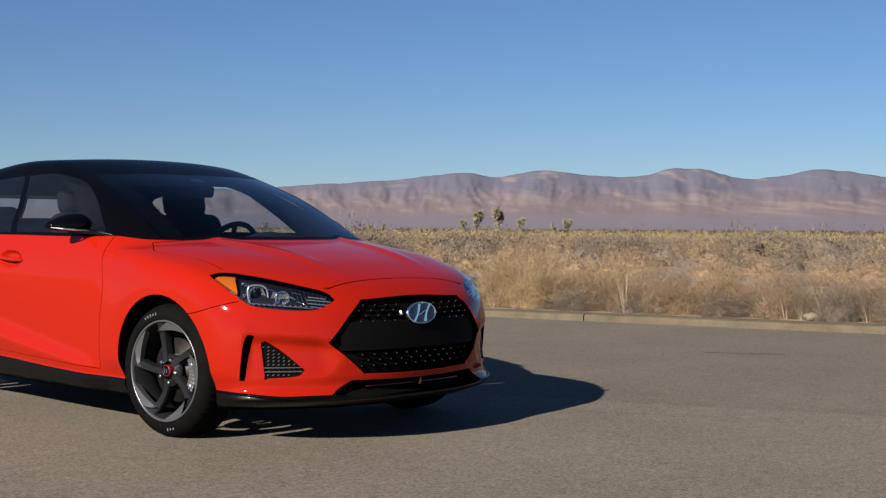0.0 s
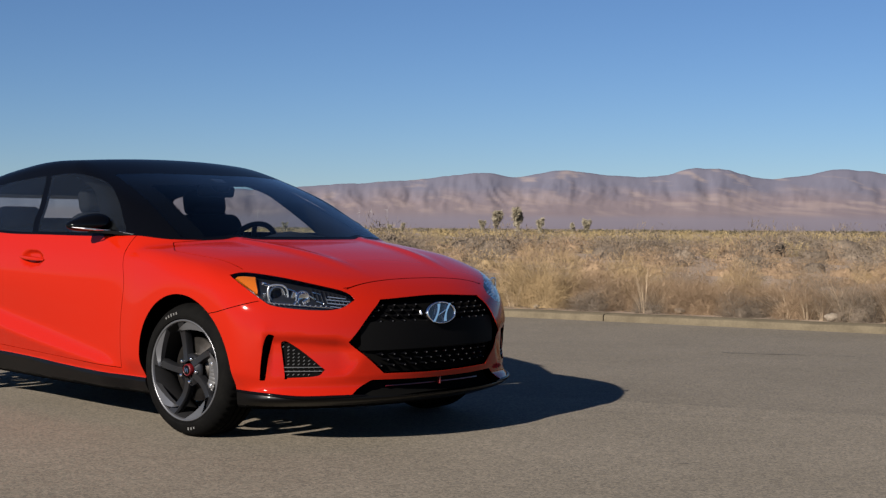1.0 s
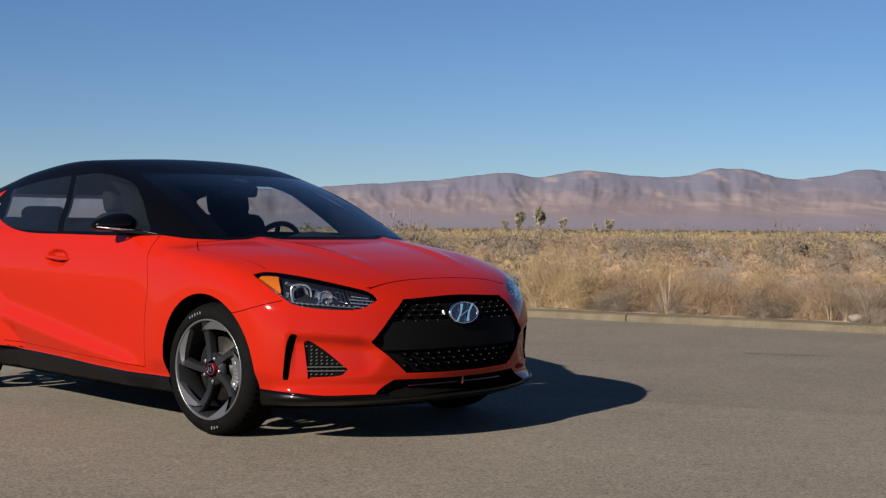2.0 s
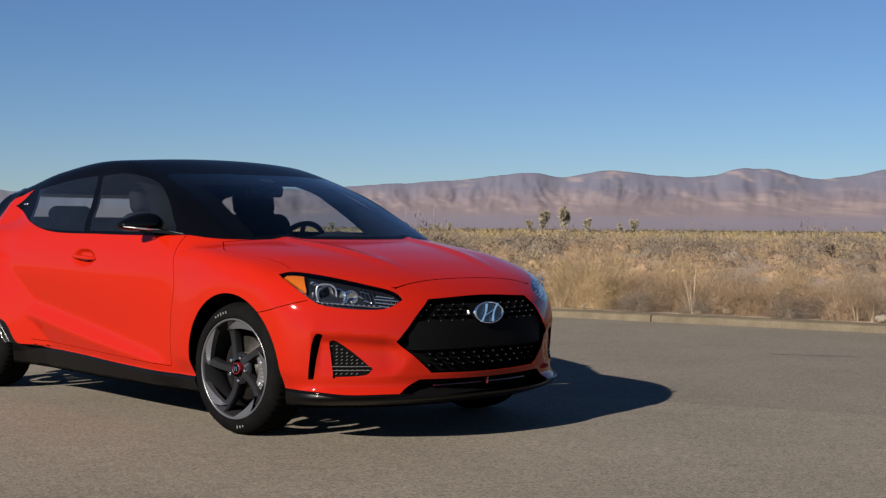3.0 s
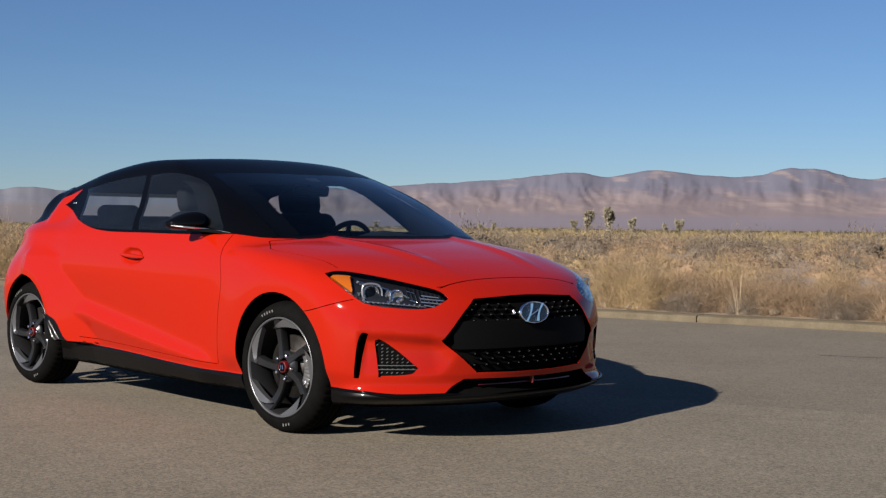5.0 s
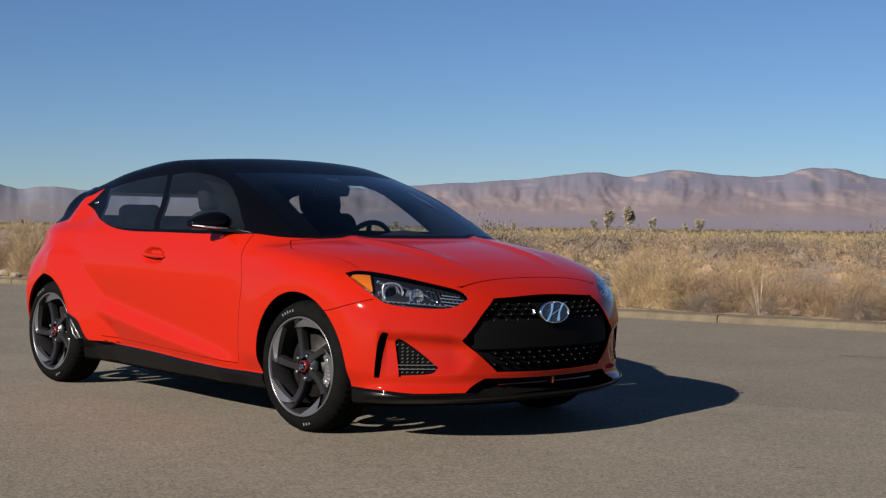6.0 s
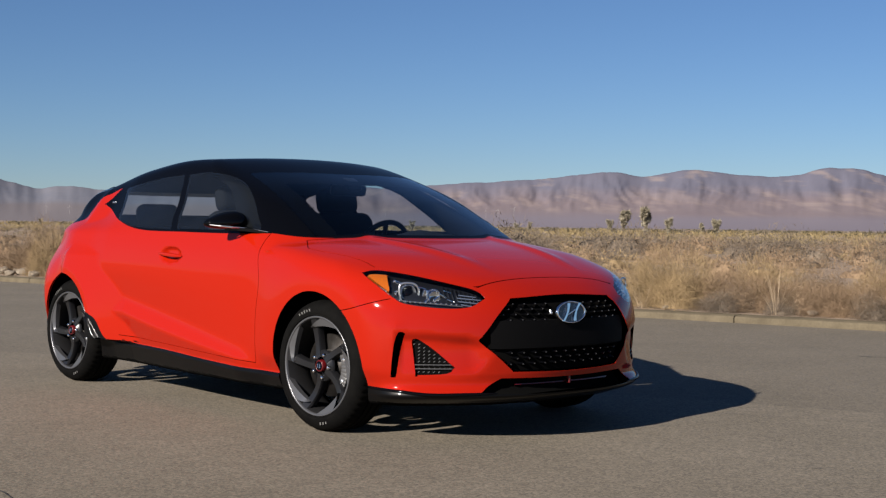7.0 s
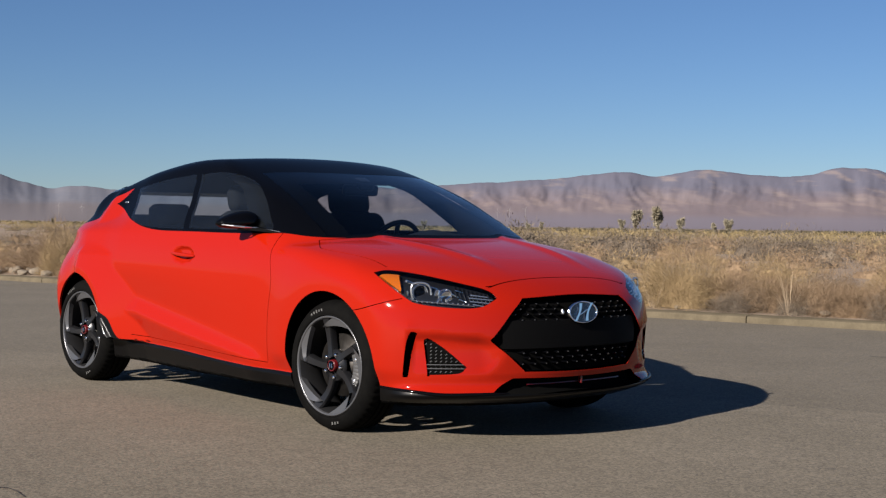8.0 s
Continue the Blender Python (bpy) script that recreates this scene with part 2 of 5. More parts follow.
# the desert floor: one sheet to the horizon, with the road's bed sunk under it
bm = bmesh.new()
rows = [0.0, 1, 2, 4, 7, 11, 16, 24, 36, 55, 85, 130, 200, 320, 500, 800, 1300, 2200, 4600]
cols = [-4600, -2000, -900, -420, -200, -100, -60, -40, -28, -20, -14, -9, -5, -2, 1, 4, 8, 13, 20, 30, 45, 70, 110, 200, 420, 900, 2000, 4600]
grid = []
for d in rows:
    line = []
    for c in cols:
        p = KERB_B + KDIR * c + KOUT * (d + .16)
        n = noise.noise(Vector((p.x * .12, p.y * .12, 0))) * .12 if 1 < d < 900 else 0
        line.append(bm.verts.new((p.x, p.y, (.074 if d < 1 else .09) + n + (0 if d < 60 else -.25 * min(1, (d - 60) / 200)))))
    grid.append(line)
for a, b in zip(grid, grid[1:]):
    for i in range(len(cols) - 1):
        bm.faces.new((a[i], a[i + 1], b[i + 1], b[i]))
lo = [bm.verts.new(KERB_B + KDIR * c - KOUT * 4600 + Vector((0, 0, -.06))) for c in cols]
hi = [bm.verts.new(KERB_B + KDIR * c + KOUT * .16 + Vector((0, 0, -.06))) for c in cols]
for i in range(len(cols) - 1):
    bm.faces.new((lo[i], lo[i + 1], hi[i + 1], hi[i]))
bmesh.ops.recalc_face_normals(bm, faces=bm.faces)
ground = part("ground", bm, SAND, smooth=60)
tagged(ground, "dry sandy desert floor with pale bare patches", "ground", kind="structure")

bm = bmesh.new()
a, b = KERB_B - KDIR * 90, KERB_B + KDIR * 90
quad = [a - KOUT * 60, b - KOUT * 60, b + KOUT * .02, a + KOUT * .02]
bm.faces.new([bm.verts.new(p) for p in quad])
bmesh.ops.recalc_face_normals(bm, faces=bm.faces)
road = part("road", bm, ASPHALT)
tagged(road, "worn grey-brown asphalt with fine aggregate", "road", kind="structure")


def kerb():
    """Cast kerb segments with a rounded front edge, end to end."""
    k = tagged(empty("kerb"), "low weathered concrete kerb along the asphalt edge", "kerb", kind="structure")
    length, gap_w = 6.1, .012
    prof = [(-.02, -.05), (-.02, .048), (-.012, .066), (.01, .076), (.15, .082), (.185, .084), (.185, -.05)]
    me = None
    mark = Vector((2.865, 14.83, 0)).dot(KDIR)
    for i in range(-9, 12):
        s0 = mark + i * length
        if me is None:
            bm = bmesh.new()
            n = 24
            rings = []
            for j in range(n + 1):
                t = gap_w / 2 + (length - gap_w) * j / n
                rings.append([bm.verts.new((t, y + .004 * noise.noise((t * 3, y * 9, 0)), z + (.007 * noise.noise((t * 4, z * 9, 5)) if z > 0 else 0))) for y, z in prof])
            for p, q in zip(rings, rings[1:]):
                for j in range(len(prof) - 1):
                    bm.faces.new((p[j], p[j + 1], q[j + 1], q[j]))
            bm.faces.new(rings[0])
            bm.faces.new(rings[-1][::-1])
            bmesh.ops.recalc_face_normals(bm, faces=bm.faces)
            ob = part("kerb_stone", bm, CONCRETE, k, smooth=40)
            me = ob.data
        else:
            ob = new("kerb_stone", me)
            ob.parent = k
        base = KERB_B + KDIR * (s0 - KERB_B.dot(KDIR))
        ob.matrix_world = Matrix.Translation(base) @ Matrix(((KDIR.x, KOUT.x, 0, 0), (KDIR.y, KOUT.y, 0, 0), (0, 0, 1, 0), (0, 0, 0, 1)))


kerb()


# old cracks and tar marks on the asphalt
TAR = material("tar_crack", (.0189, .0167, .0144), .8, second=(.0379, .0341, .0303), scale=20)


def crack(points, width, label="thin dark crack in the asphalt"):
    bm = bmesh.new()
    pts = [Vector((*p, .004)) for p in points]
    fine_pts = []
    for a, b in zip(pts, pts[1:]):
        for k in range(8):
            q = a.lerp(b, k / 8)
            fine_pts.append(q + Vector((noise.noise(q * 5), noise.noise(q * 5 + Vector((9, 0, 0))), 0)) * .03)
    prev = None
    for i, q in enumerate(fine_pts):
        w = width * (.35 + abs(noise.noise(q * 7)) * 1.6)
        pair = [bm.verts.new(q + Vector((0, s * w, 0))) for s in (-1, 1)]
        if prev:
            bm.faces.new((prev[0], pair[0], pair[1], prev[1]))
        prev = pair
    bmesh.ops.recalc_face_normals(bm, faces=bm.faces)
    return tagged(part("road_crack", bm, TAR), label, "crack", kind="structure")


crack([(3.12, 11.05), (3.45, 10.92), (3.80, 10.80)], .012)
crack([(3.92, 10.78), (4.12, 10.70)], .012)
crack([(2.83, 11.75), (2.98, 11.72)], .008)
crack([(1.42, 5.835), (1.50, 5.815)], .004, "small dark mark on the asphalt")
crack([(1.75, 7.9), (2.6, 7.45), (3.6, 6.98)], .0028)
crack([(1.3, 7.55), (2.3, 7.18), (3.3, 6.8)], .0024)
crack([(-1.85, 5.15), (-1.74, 5.10), (-1.68, 5.02), (-1.62, 4.92)], .012, "curved dark tar mark on the asphalt")


# ------------------------------------------------------------------ the car's skin: a field that is zero on it
# u runs forward from the front axle, v out to either side, z up
def smax(a, b, k):
    h = np.clip(.5 + .5 * (a - b) / k, 0, 1)
    return b + (a - b) * h + k * h * (1 - h)


def smin(a, b, k):
    return -smax(-a, -b, k)


def bell(x, w):
    return np.exp(-(x / w) ** 2)


def step(a, b, x):
    s = np.clip((x - a) / (b - a), 0, 1)
    return s * s * (3 - 2 * s)


side_up = curve((.10, .80), (.20, .838), (.35, .872), (.50, .886), (.65, .890), (.78, .884), (.88, .868), (.95, .846), (1.0, .818), (1.1, .752), (1.22, .688), (1.32, .632), (1.40, .53), (1.5, .30))
side_along = curve((-3.6, .76), (-3.3, .86), (-3.0, .96), (-2.65, .985), (-2.2, .985), (-1.6, .985), (-1.0, .983), (-.5, .986), (0, 1.0), (.25, .99), (.45, .968), (.65, .905), (.85, .72), (1.1, .5))
cabin_along = curve((-3.5, .66), (-3.0, .87), (-2.6, .91), (-2.2, .965), (-1.7, 1.0), (-1.0, 1.0), (-.4, 1.0), (1, 1.0))
hood_line = curve((1.0, .58), (.86, .668), (.78, .722), (.70, .758), (.55, .808), (.3, .868), (0, .916), (-.25, .944), (-.6, .955), (-1.5, .96), (-3.6, .9))
cabin_line = curve((.6, .60), (0, .885), (-.23, 1.0), (-.6, 1.172), (-.90, 1.316), (-1.05, 1.362), (-1.35, 1.384), (-1.75, 1.380), (-2.2, 1.324), (-2.55, 1.254), (-2.8, 1.218), (-3.05, 1.175), (-3.4, 1.10))
nose_line = curve((.05, .62), (.165, .735), (.19, .80), (.215, .852), (.245, .862), (.262, .848), (.33, .853), (.45, .862), (.56, .852), (.64, .826), (.70, .785), (.76, .72), (.85, .50), (1.0, .0))
tail_line = curve((.05, -3.15), (.3, -3.27), (.5, -3.37), (.8, -3.37), (.95, -3.27), (1.1, -3.13), (1.2, -3.03), (1.3, -2.97), (1.45, -2.9))
AXLES, TYRE = (0.0, -2.65), .3185

SILL = curve((-3.6, .37), (-3.0, .37), (-2.6, .43), (-2.33, .445), (-2.26, .41), (-2.19, .32), (-2.12, .291), (-2.0, .290), (-1.55, .284), (-.95, .262), (-.48, .253), (.32, .258), (.54, .249), (.65, .238), (.76, .241), (.9, .242))


def bonnet_top(u, v):
    top = hood_line(u + .10 * v**2) - .03 * v**2 - .12 * v**6
    return top + .012 * bell(v - (.36 + .16 * (-u + .2)), .05) * step(-.4, -.1, u) * (1 - step(.35, .7, u))


def cabin_top(u, v):
    return cabin_line(u + .31 * v**2) - .062 * v**2 - 2.0 * np.maximum(v - .64, 0) ** 2


CHEEK = np.array([(-.205, .508), (-.05, .504), (.12, .490), (.26, .458), (.26, .40), (.16, .32), (.0, .29), (-.12, .285), (-.205, .30)])  # hollow beside the grille


def skin(u, v, z):
    v = np.abs(v)
    # flanks: barrel section, plan taper, haunches, hollow doors
    up = step(.93, 1.05, z)
    s = side_up(z) * (side_along(u) * (1 - up) + cabin_along(u) * up * np.minimum(side_along(u) * 1.01, 1.01))
    for a, w in ((0.0, .022), (-2.65, .022)):
        r = np.hypot(u - a, z - TYRE)
        s = s + w * bell(np.maximum(r - .40, 0), .17) * step(.25, .35, z) * (1 - up)
    door = step(-2.42, -2.16, u) * (1 - step(-.75, -.45, u))
    back = np.clip((-u - .6) / 1.35, 0, 1)
    crease, flare = .735 + .02 * (-u - .9), .285 + .155 * back + .03 * back**3
    under = .895 - (.06 + .14 * back) * (crease - z)
    lower = smin(.886 - .36 * (z - flare), .886 - .40 * (flare - z), .010)
    s = s + (smax(smin(s + .012, under, .014), lower, .014) - s) * door
    r = np.hypot(u + 2.65, z - TYRE)
    haunch = .937 - .25 * np.maximum(r - .40, 0) - .9 * np.maximum(-2.6 - u, 0) ** 1.5 - .45 * np.maximum(z - .80, 0)
    s = np.where(z > .3, smax(s, haunch, .006 + .05 * step(-2.60, -2.85, u)), s)
    s = s - .090 * bell(z - .89, .16) * step(-2.62, -3.10, u)
    s = s + .016 * step(SILL(u) + .008, SILL(u) - .022, z) * (u < -.2)
    f = (v - s) * .96
    # bonnet and cabin
    top = smax(bonnet_top(u, v), cabin_top(u, v), .02)
    f = smax(f, (z - top) * .92, .042 + .028 * step(-.4, .3, u) + .06 * step(-1.6, -2.2, u))
    # nose and tail
    f = f + .020 * step(1.0, .25, ((u + 1.40) / .125) ** 2 + ((z - .820) / .050) ** 2)
    nose = nose_line(z) - .56 * v**2.5
    f = smax(f, (u - nose) * .9, .07 + .025 * step(.60, .72, z))
    f = smax(f, (tail_line(z) + .31 * v**2 - u) * .9, .12)
    f = smax(f, .165 + .135 * step(-2.75, -3.0, u) - z, .03)
    f = f - .018 * bell(z - .215, .028) * step(.30, .52, u)      # the splitter's edge
    near = (u > .35) & (np.abs(f) < .12)
    dent = np.zeros_like(f)
    dent[near] = .030 * step(.016, -.040, inside(CHEEK, (u[near] - v[near]) * .7071, z[near])) * step(.27, .45, z[near]) * step(.26, .12, (u[near] - v[near]) * .7071)
    ridge = np.abs((u[near] - v[near]) * .7071 + .203)
    dent[near] -= .006 * np.maximum(1 - ridge / .05, 0) * step(.43, .50, z[near]) * (1 - step(.53, .585, z[near]))
    return f + dent


def slope(fn, p, e=1e-4):
    g = np.stack([(fn(*(p + d).T) - fn(*(p - d).T)) / (2 * e) for d in np.eye(3) * e], 1)
    return g


def skin_mesh(h, lo, hi):
    """The skin as triangles: a vertex in each crossed cell of a grid, drawn onto the surface."""
    ax = [np.arange(a, b + h, h) for a, b in zip(lo, hi)]
    ax[1] = np.arange(-round(hi[1] / h), round(hi[1] / h) + 1) * h
    lo = (lo[0], ax[1][0], lo[2])
    half_v = ax[1][len(ax[1]) // 2:]       # the two sides are alike
    U, V, Z = np.meshgrid(ax[0], half_v, ax[2], indexing="ij")
    D = skin(U.ravel(), V.ravel(), Z.ravel()).reshape(U.shape)
    D = np.concatenate([D[:, :0:-1], D], 1)
    S = D < 0
    c = [S[i:S.shape[0] - 1 + i, j:S.shape[1] - 1 + j, k:S.shape[2] - 1 + k] for i in (0, 1) for j in (0, 1) for k in (0, 1)]
    n = sum(x.astype(np.int8) for x in c)
    act = (n > 0) & (n < 8)
    cells = np.argwhere(act)
    idx = np.full(act.shape, -1)
    idx[act] = np.arange(len(cells))
    pts, cnt = np.zeros((len(cells), 3)), np.zeros(len(cells))
    corners = [np.array(q) for q in ((0, 0, 0), (1, 0, 0), (0, 1, 0), (0, 0, 1), (1, 1, 0), (1, 0, 1), (0, 1, 1), (1, 1, 1))]
    for a in corners:
        for d in range(3):
            if a[d] == 0:
                b = a.copy()
                b[d] = 1
                da, db = D[tuple((cells + a).T)], D[tuple((cells + b).T)]
                x = (da < 0) != (db < 0)
                s = np.where(x, da / np.where(x, da - db, 1), 0)
                pts[x] += (cells + a + s[:, None] * (b - a))[x]
                cnt[x] += 1
    P = np.array(lo) + pts / cnt[:, None] * h
    for _ in range(3):
        g = slope(skin, P)
        P -= np.clip(skin(*P.T) / np.maximum((g**2).sum(1), .2), -h / 2, h / 2)[:, None] * g
    F = []
    for d in range(3):
        e = [slice(None)] * 3
        a_, b_ = [slice(1, -1)] * 3, [slice(1, -1)] * 3
        a_[d], b_[d] = slice(0, -1), slice(1, None)
        x = S[tuple(a_)] != S[tuple(b_)]
        inn = S[tuple(a_)][x]
        at = np.argwhere(x) + 1
        at[:, d] -= 1
        p, q = [k for k in range(3) if k != d]
        quad = []
        for i, j in ((0, 0), (1, 0), (1, 1), (0, 1)):
            cc = at.copy()
            cc[:, p] -= 1 - i
            cc[:, q] -= 1 - j
            quad.append(idx[tuple(cc.T)])
        quad = np.stack(quad, 1)
        flip = inn if d != 1 else ~inn
        quad = np.where(flip[:, None], quad, quad[:, ::-1])
        F += [quad[:, [0, 1, 2]], quad[:, [0, 2, 3]]]
    return P, np.concatenate(F)


def cut(P, F, s):
    """Splits the triangles where the value s of their corners passes through zero."""
    s = np.where(np.abs(s) < 2e-4, 0, s)
    sg = np.sign(s)[F]
    crossing = (sg.min(1) < 0) & (sg.max(1) > 0)
    keep, T, G = F[~crossing], F[crossing], sg[crossing]
    new_p, made, n0, out = [], {}, len(P), []

    def mid(a, b):
        k = (a, b) if a < b else (b, a)
        if k not in made:
            w = s[k[0]] / (s[k[0]] - s[k[1]])
            made[k] = n0 + len(new_p)
            new_p.append(P[k[0]] * (1 - w) + P[k[1]] * w)
        return made[k]
    for t, g in zip(T.tolist(), G.tolist()):
        if 0 in g:
            i = g.index(0)
            a, b, c = t[i], t[(i + 1) % 3], t[(i + 2) % 3]
            m = mid(b, c)
            out += [(a, b, m), (a, m, c)]
        else:
            i = [k for k in range(3) if g[k] != g[(k + 1) % 3] and g[k] != g[(k + 2) % 3]][0]
            a, b, c = t[i], t[(i + 1) % 3], t[(i + 2) % 3]
            m, n = mid(a, b), mid(a, c)
            out += [(a, m, n), (m, b, c), (m, c, n)]
    if not out:
        return P, F
    return np.concatenate([P, np.array(new_p)]), np.concatenate([keep, np.array(out)])


def panel(name, P, F, N, mat, parent, label="", edge=.012, lift=0.0):
    """The triangles F of the skin as a sheet of their own, with its rim turned inwards."""
    if len(F) == 0:
        return None
    used, inv = np.unique(F, return_inverse=True)
    f = inv.reshape(-1, 3)
    p, n = P[used] + N[used] * lift, N[used]
    e = np.concatenate([f[:, [0, 1]], f[:, [1, 2]], f[:, [2, 0]]])
    key = np.sort(e, 1)
    _, first, count = np.unique(key[:, 0] * 10**7 + key[:, 1], return_index=True, return_counts=True)
    rim = e[first[count == 1]]
    if edge and len(rim):
        k = len(p)
        side = np.cross(p[rim[:, 1]] - p[rim[:, 0]], n[rim[:, 0]])
        side /= np.linalg.norm(side, axis=1)[:, None] + 1e-9
        m = len(rim)
        p = np.concatenate([p, p[rim[:, 0]], p[rim[:, 1]], p[rim[:, 1]] - edge * n[rim[:, 1]], p[rim[:, 0]] - edge * n[rim[:, 0]]])
        n = np.concatenate([n] + [side] * 4)
        i = np.arange(m)
        quads = np.stack([k + m + i, k + i, k + 3 * m + i, k + 2 * m + i], 1)
        f = np.concatenate([f, quads[:, [0, 1, 2]], quads[:, [0, 2, 3]]])
    p, n = p * (1, -1, 1), n * (1, -1, 1)   # v is the car's right, so y runs the other way
    return link_mesh(name, p, f[:, ::-1], mat, parent, label, normals=n)


# outlines on the flank (u, z), on the corner ((u - v) / 1.414, z) and on the front (v, z)
CABIN = outline([(-.45, .952), (-.85, .946), (-1.3, .949), (-1.81, .957), (-2.16, 1.012), (-2.53, 1.110), (-2.395, 1.212), (-2.53, 1.176), (-2.63, 1.145), (-2.70, 1.06), (-2.80, 1.0), (-3.6, .95), (-3.6, 1.6), (-.3, 1.6), (-.3, 1.0)], 6, (0, 5, 6, 11, 12, 13, 14))
FRONT_WINDOW = outline([(-1.400, .966), (-1.545, 1.275), (-1.316, 1.284), (-1.06, 1.248), (-.835, 1.158), (-.605, .988), (-.590, .963)], 6, (0, 1, 5, 6))
REAR_WINDOW = outline([(-2.20, 1.032), (-2.12, 1.006), (-1.892, .972), (-1.461, .962), (-1.600, 1.277), (-1.935, 1.252), (-2.300, 1.206)], 6, (0, 3, 4, 6))
LEFT_FRONT_WINDOW = outline([(-1.800, .966), (-1.930, 1.255), (-1.6, 1.274), (-1.316, 1.284), (-1.06, 1.248), (-.835, 1.158), (-.605, .988), (-.590, .963)], 6, (0, 1, 6, 7))
LEFT_REAR_WINDOW = outline([(-2.34, 1.10), (-2.25, 1.05), (-1.892, .974), (-1.862, .970), (-1.985, 1.232), (-2.29, 1.178)], 6, (0, 3, 4))
QUARTER = outline([(-2.505, 1.114), (-2.24, 1.035), (-2.315, 1.19), (-2.39, 1.195)], 4, (0, 1, 2, 3))
DOOR = outline([(-.515, .955), (-.530, .83), (-.505, .70), (-.530, .52), (-.552, .288), (-1.3, .312), (-2.02, .335), (-2.07, .36), (-2.125, .42), (-2.155, .55), (-2.17, .68), (-2.155, .85), (-2.09, 1.02), (-1.6, 1.08), (-.6, 1.0)], 6, (0, 4, 12, 13, 14))
BELT = curve((-.2, .93), (-.36, .935), (-.5, .95), (-1.0, .947), (-3.5, .95))
LID = curve((-.5, .58), (-.344, .70), (-.26, .752), (-.19, .796), (-.108, .797), (.002, .786), (.102, .774), (.216, .762), (.3, .762), (.5, .73), (.675, .62))
FENDER_SPLIT = curve((.15, .59), (.275, .608), (.463, .66), (.6, .70))
LAMP = outline([(-.385, .778), (-.31, .790), (-.148, .770), (.038, .732), (.156, .702), (.198, .668), (.122, .628), (-.006, .624), (-.16, .641), (-.228, .673)], 5, (0, 5))
GRILLE = outline([(-.33, .668), (0, .681), (.33, .668), (.41, .600), (.512, .478), (.345, .330), (0, .322), (-.345, .330), (-.512, .478), (-.41, .600)], 6, (0, 2, 4, 5, 7, 8))
MOUTH = outline([(-.40, .302), (0, .296), (.40, .302), (.52, .232), (0, .225), (-.52, .232)], 4, (0, 2, 3, 5))
SLOT = outline([(-.190, .514), (-.161, .509), (-.174, .47), (-.189, .393), (-.202, .306), (-.228, .305), (-.222, .379), (-.21, .47)], 4, (1, 4, 5))
VENT = outline([(-.134, .478), (-.106, .483), (-.02, .425), (.063, .354), (.03, .326), (-.112, .318)], 4, (0, 3, 5))
ARCH = .362


def region(key, p):
    """A signed value, negative within the named region of the skin, at the points p."""
    u, v, z = p.T
    w = np.abs(v)
    s = (u - w) * .7071

    def within(poly, x, y, where):
        r = np.full(len(p), 1.0)
        r[where] = inside(poly, x[where], y[where])
        return r
    if key == "arch":
        return np.minimum(np.hypot(u, z - TYRE), np.hypot(u + 2.65, z - TYRE)) - ARCH + np.where(w > .5, 0, 1.0)
    if key == "low":
        return z - SILL(np.where((u > -2.45) & (u < -2.08), u - .055, u))
    if key == "bumper":
        return np.minimum(np.maximum(z - FENDER_SPLIT(u), .1 - u), .676 - u)
    if key == "back_window":
        return np.maximum.reduce([np.abs(z - 1.137) - .087, w - .60, u + 2.64])
    if key in ("cabin", "windscreen", "bonnet"):
        screen = (bonnet_top(u, w) - cabin_top(u, w)) * 1.6 + .004
        ahead = u + .35 * w**2
        if key == "bonnet":
            return np.maximum.reduce([w - LID(u), -screen, u - .676, .698 - z])
        if key == "windscreen":
            return np.maximum.reduce([screen + .022, -.965 - ahead, w - (.665 + .125 * (ahead + .2)), .93 - z])
        r = np.minimum(np.maximum.reduce([screen, BELT(u) - z, -.7 - u]), within(CABIN, u, z, z > .85))
        return np.where(u < -3.02, np.maximum(r, .95 - z), r)
    flank = {"front_window": FRONT_WINDOW, "rear_window": REAR_WINDOW, "quarter": QUARTER, "door": DOOR}
    if key in flank:
        near = (w > .40) & (u < -.3) & (u > -2.8) & (z > .2)
        left = {"front_window": LEFT_FRONT_WINDOW, "rear_window": LEFT_REAR_WINDOW}.get(key)      # the driver's door is longer
        if left is None:
            return within(flank[key], u, z, near)
        return np.where(v > 0, within(flank[key], u, z, near & (v > 0)), within(left, u, z, near & (v < 0)))
    if key in ("grille", "mouth"):
        return within(GRILLE if key == "grille" else MOUTH, v, z, u > .5)
    if key in ("cheek_brow", "cheek_foot"):
        return within(CHEEK, s, z, (u > .4) & (z > .44)) + (-.008 if key == "cheek_brow" else .018)
    if key == "corner":
        return np.where((u > .35) & (z > .42) & (z < .62), s + .203, 1.0)
    if key == "amber":
        return np.maximum(within(LAMP, s, z, (u > .15) & (z > .25)) + .012, s + .262 - (.77 - z) * .30)
    return within({"lamp": LAMP, "slot": SLOT, "vent": VENT}[key], s, z, (u > .15) & (z > .25))


SEAM = {"door": .0018, "bumper": .0019, "bonnet": .0025}
car = tagged(empty("car", CAR), "orange-red three-door hatchback with a gloss black roof, parked on asphalt", "car")
P, F = skin_mesh(.017, (-3.46, -1.01, .10), (.96, 1.01, 1.46))
for key in ("arch", "low", "cabin", "lamp", "amber", "grille", "mouth", "slot", "vent", "windscreen", "front_window", "rear_window", "quarter", "back_window"):
    P, F = cut(P, F, region(key, P))
for key in ("cheek_brow", "cheek_foot", "corner"):
    P, F = cut(P, F, region(key, P))
for key in ("door", "bumper", "bonnet"):
    for off in (-SEAM[key], SEAM[key]):
        P, F = cut(P, F, region(key, P) + off)
N = slope(skin, P, .0015)
N /= np.linalg.norm(N, axis=1)[:, None]
mid_p = P[F].mean(1)
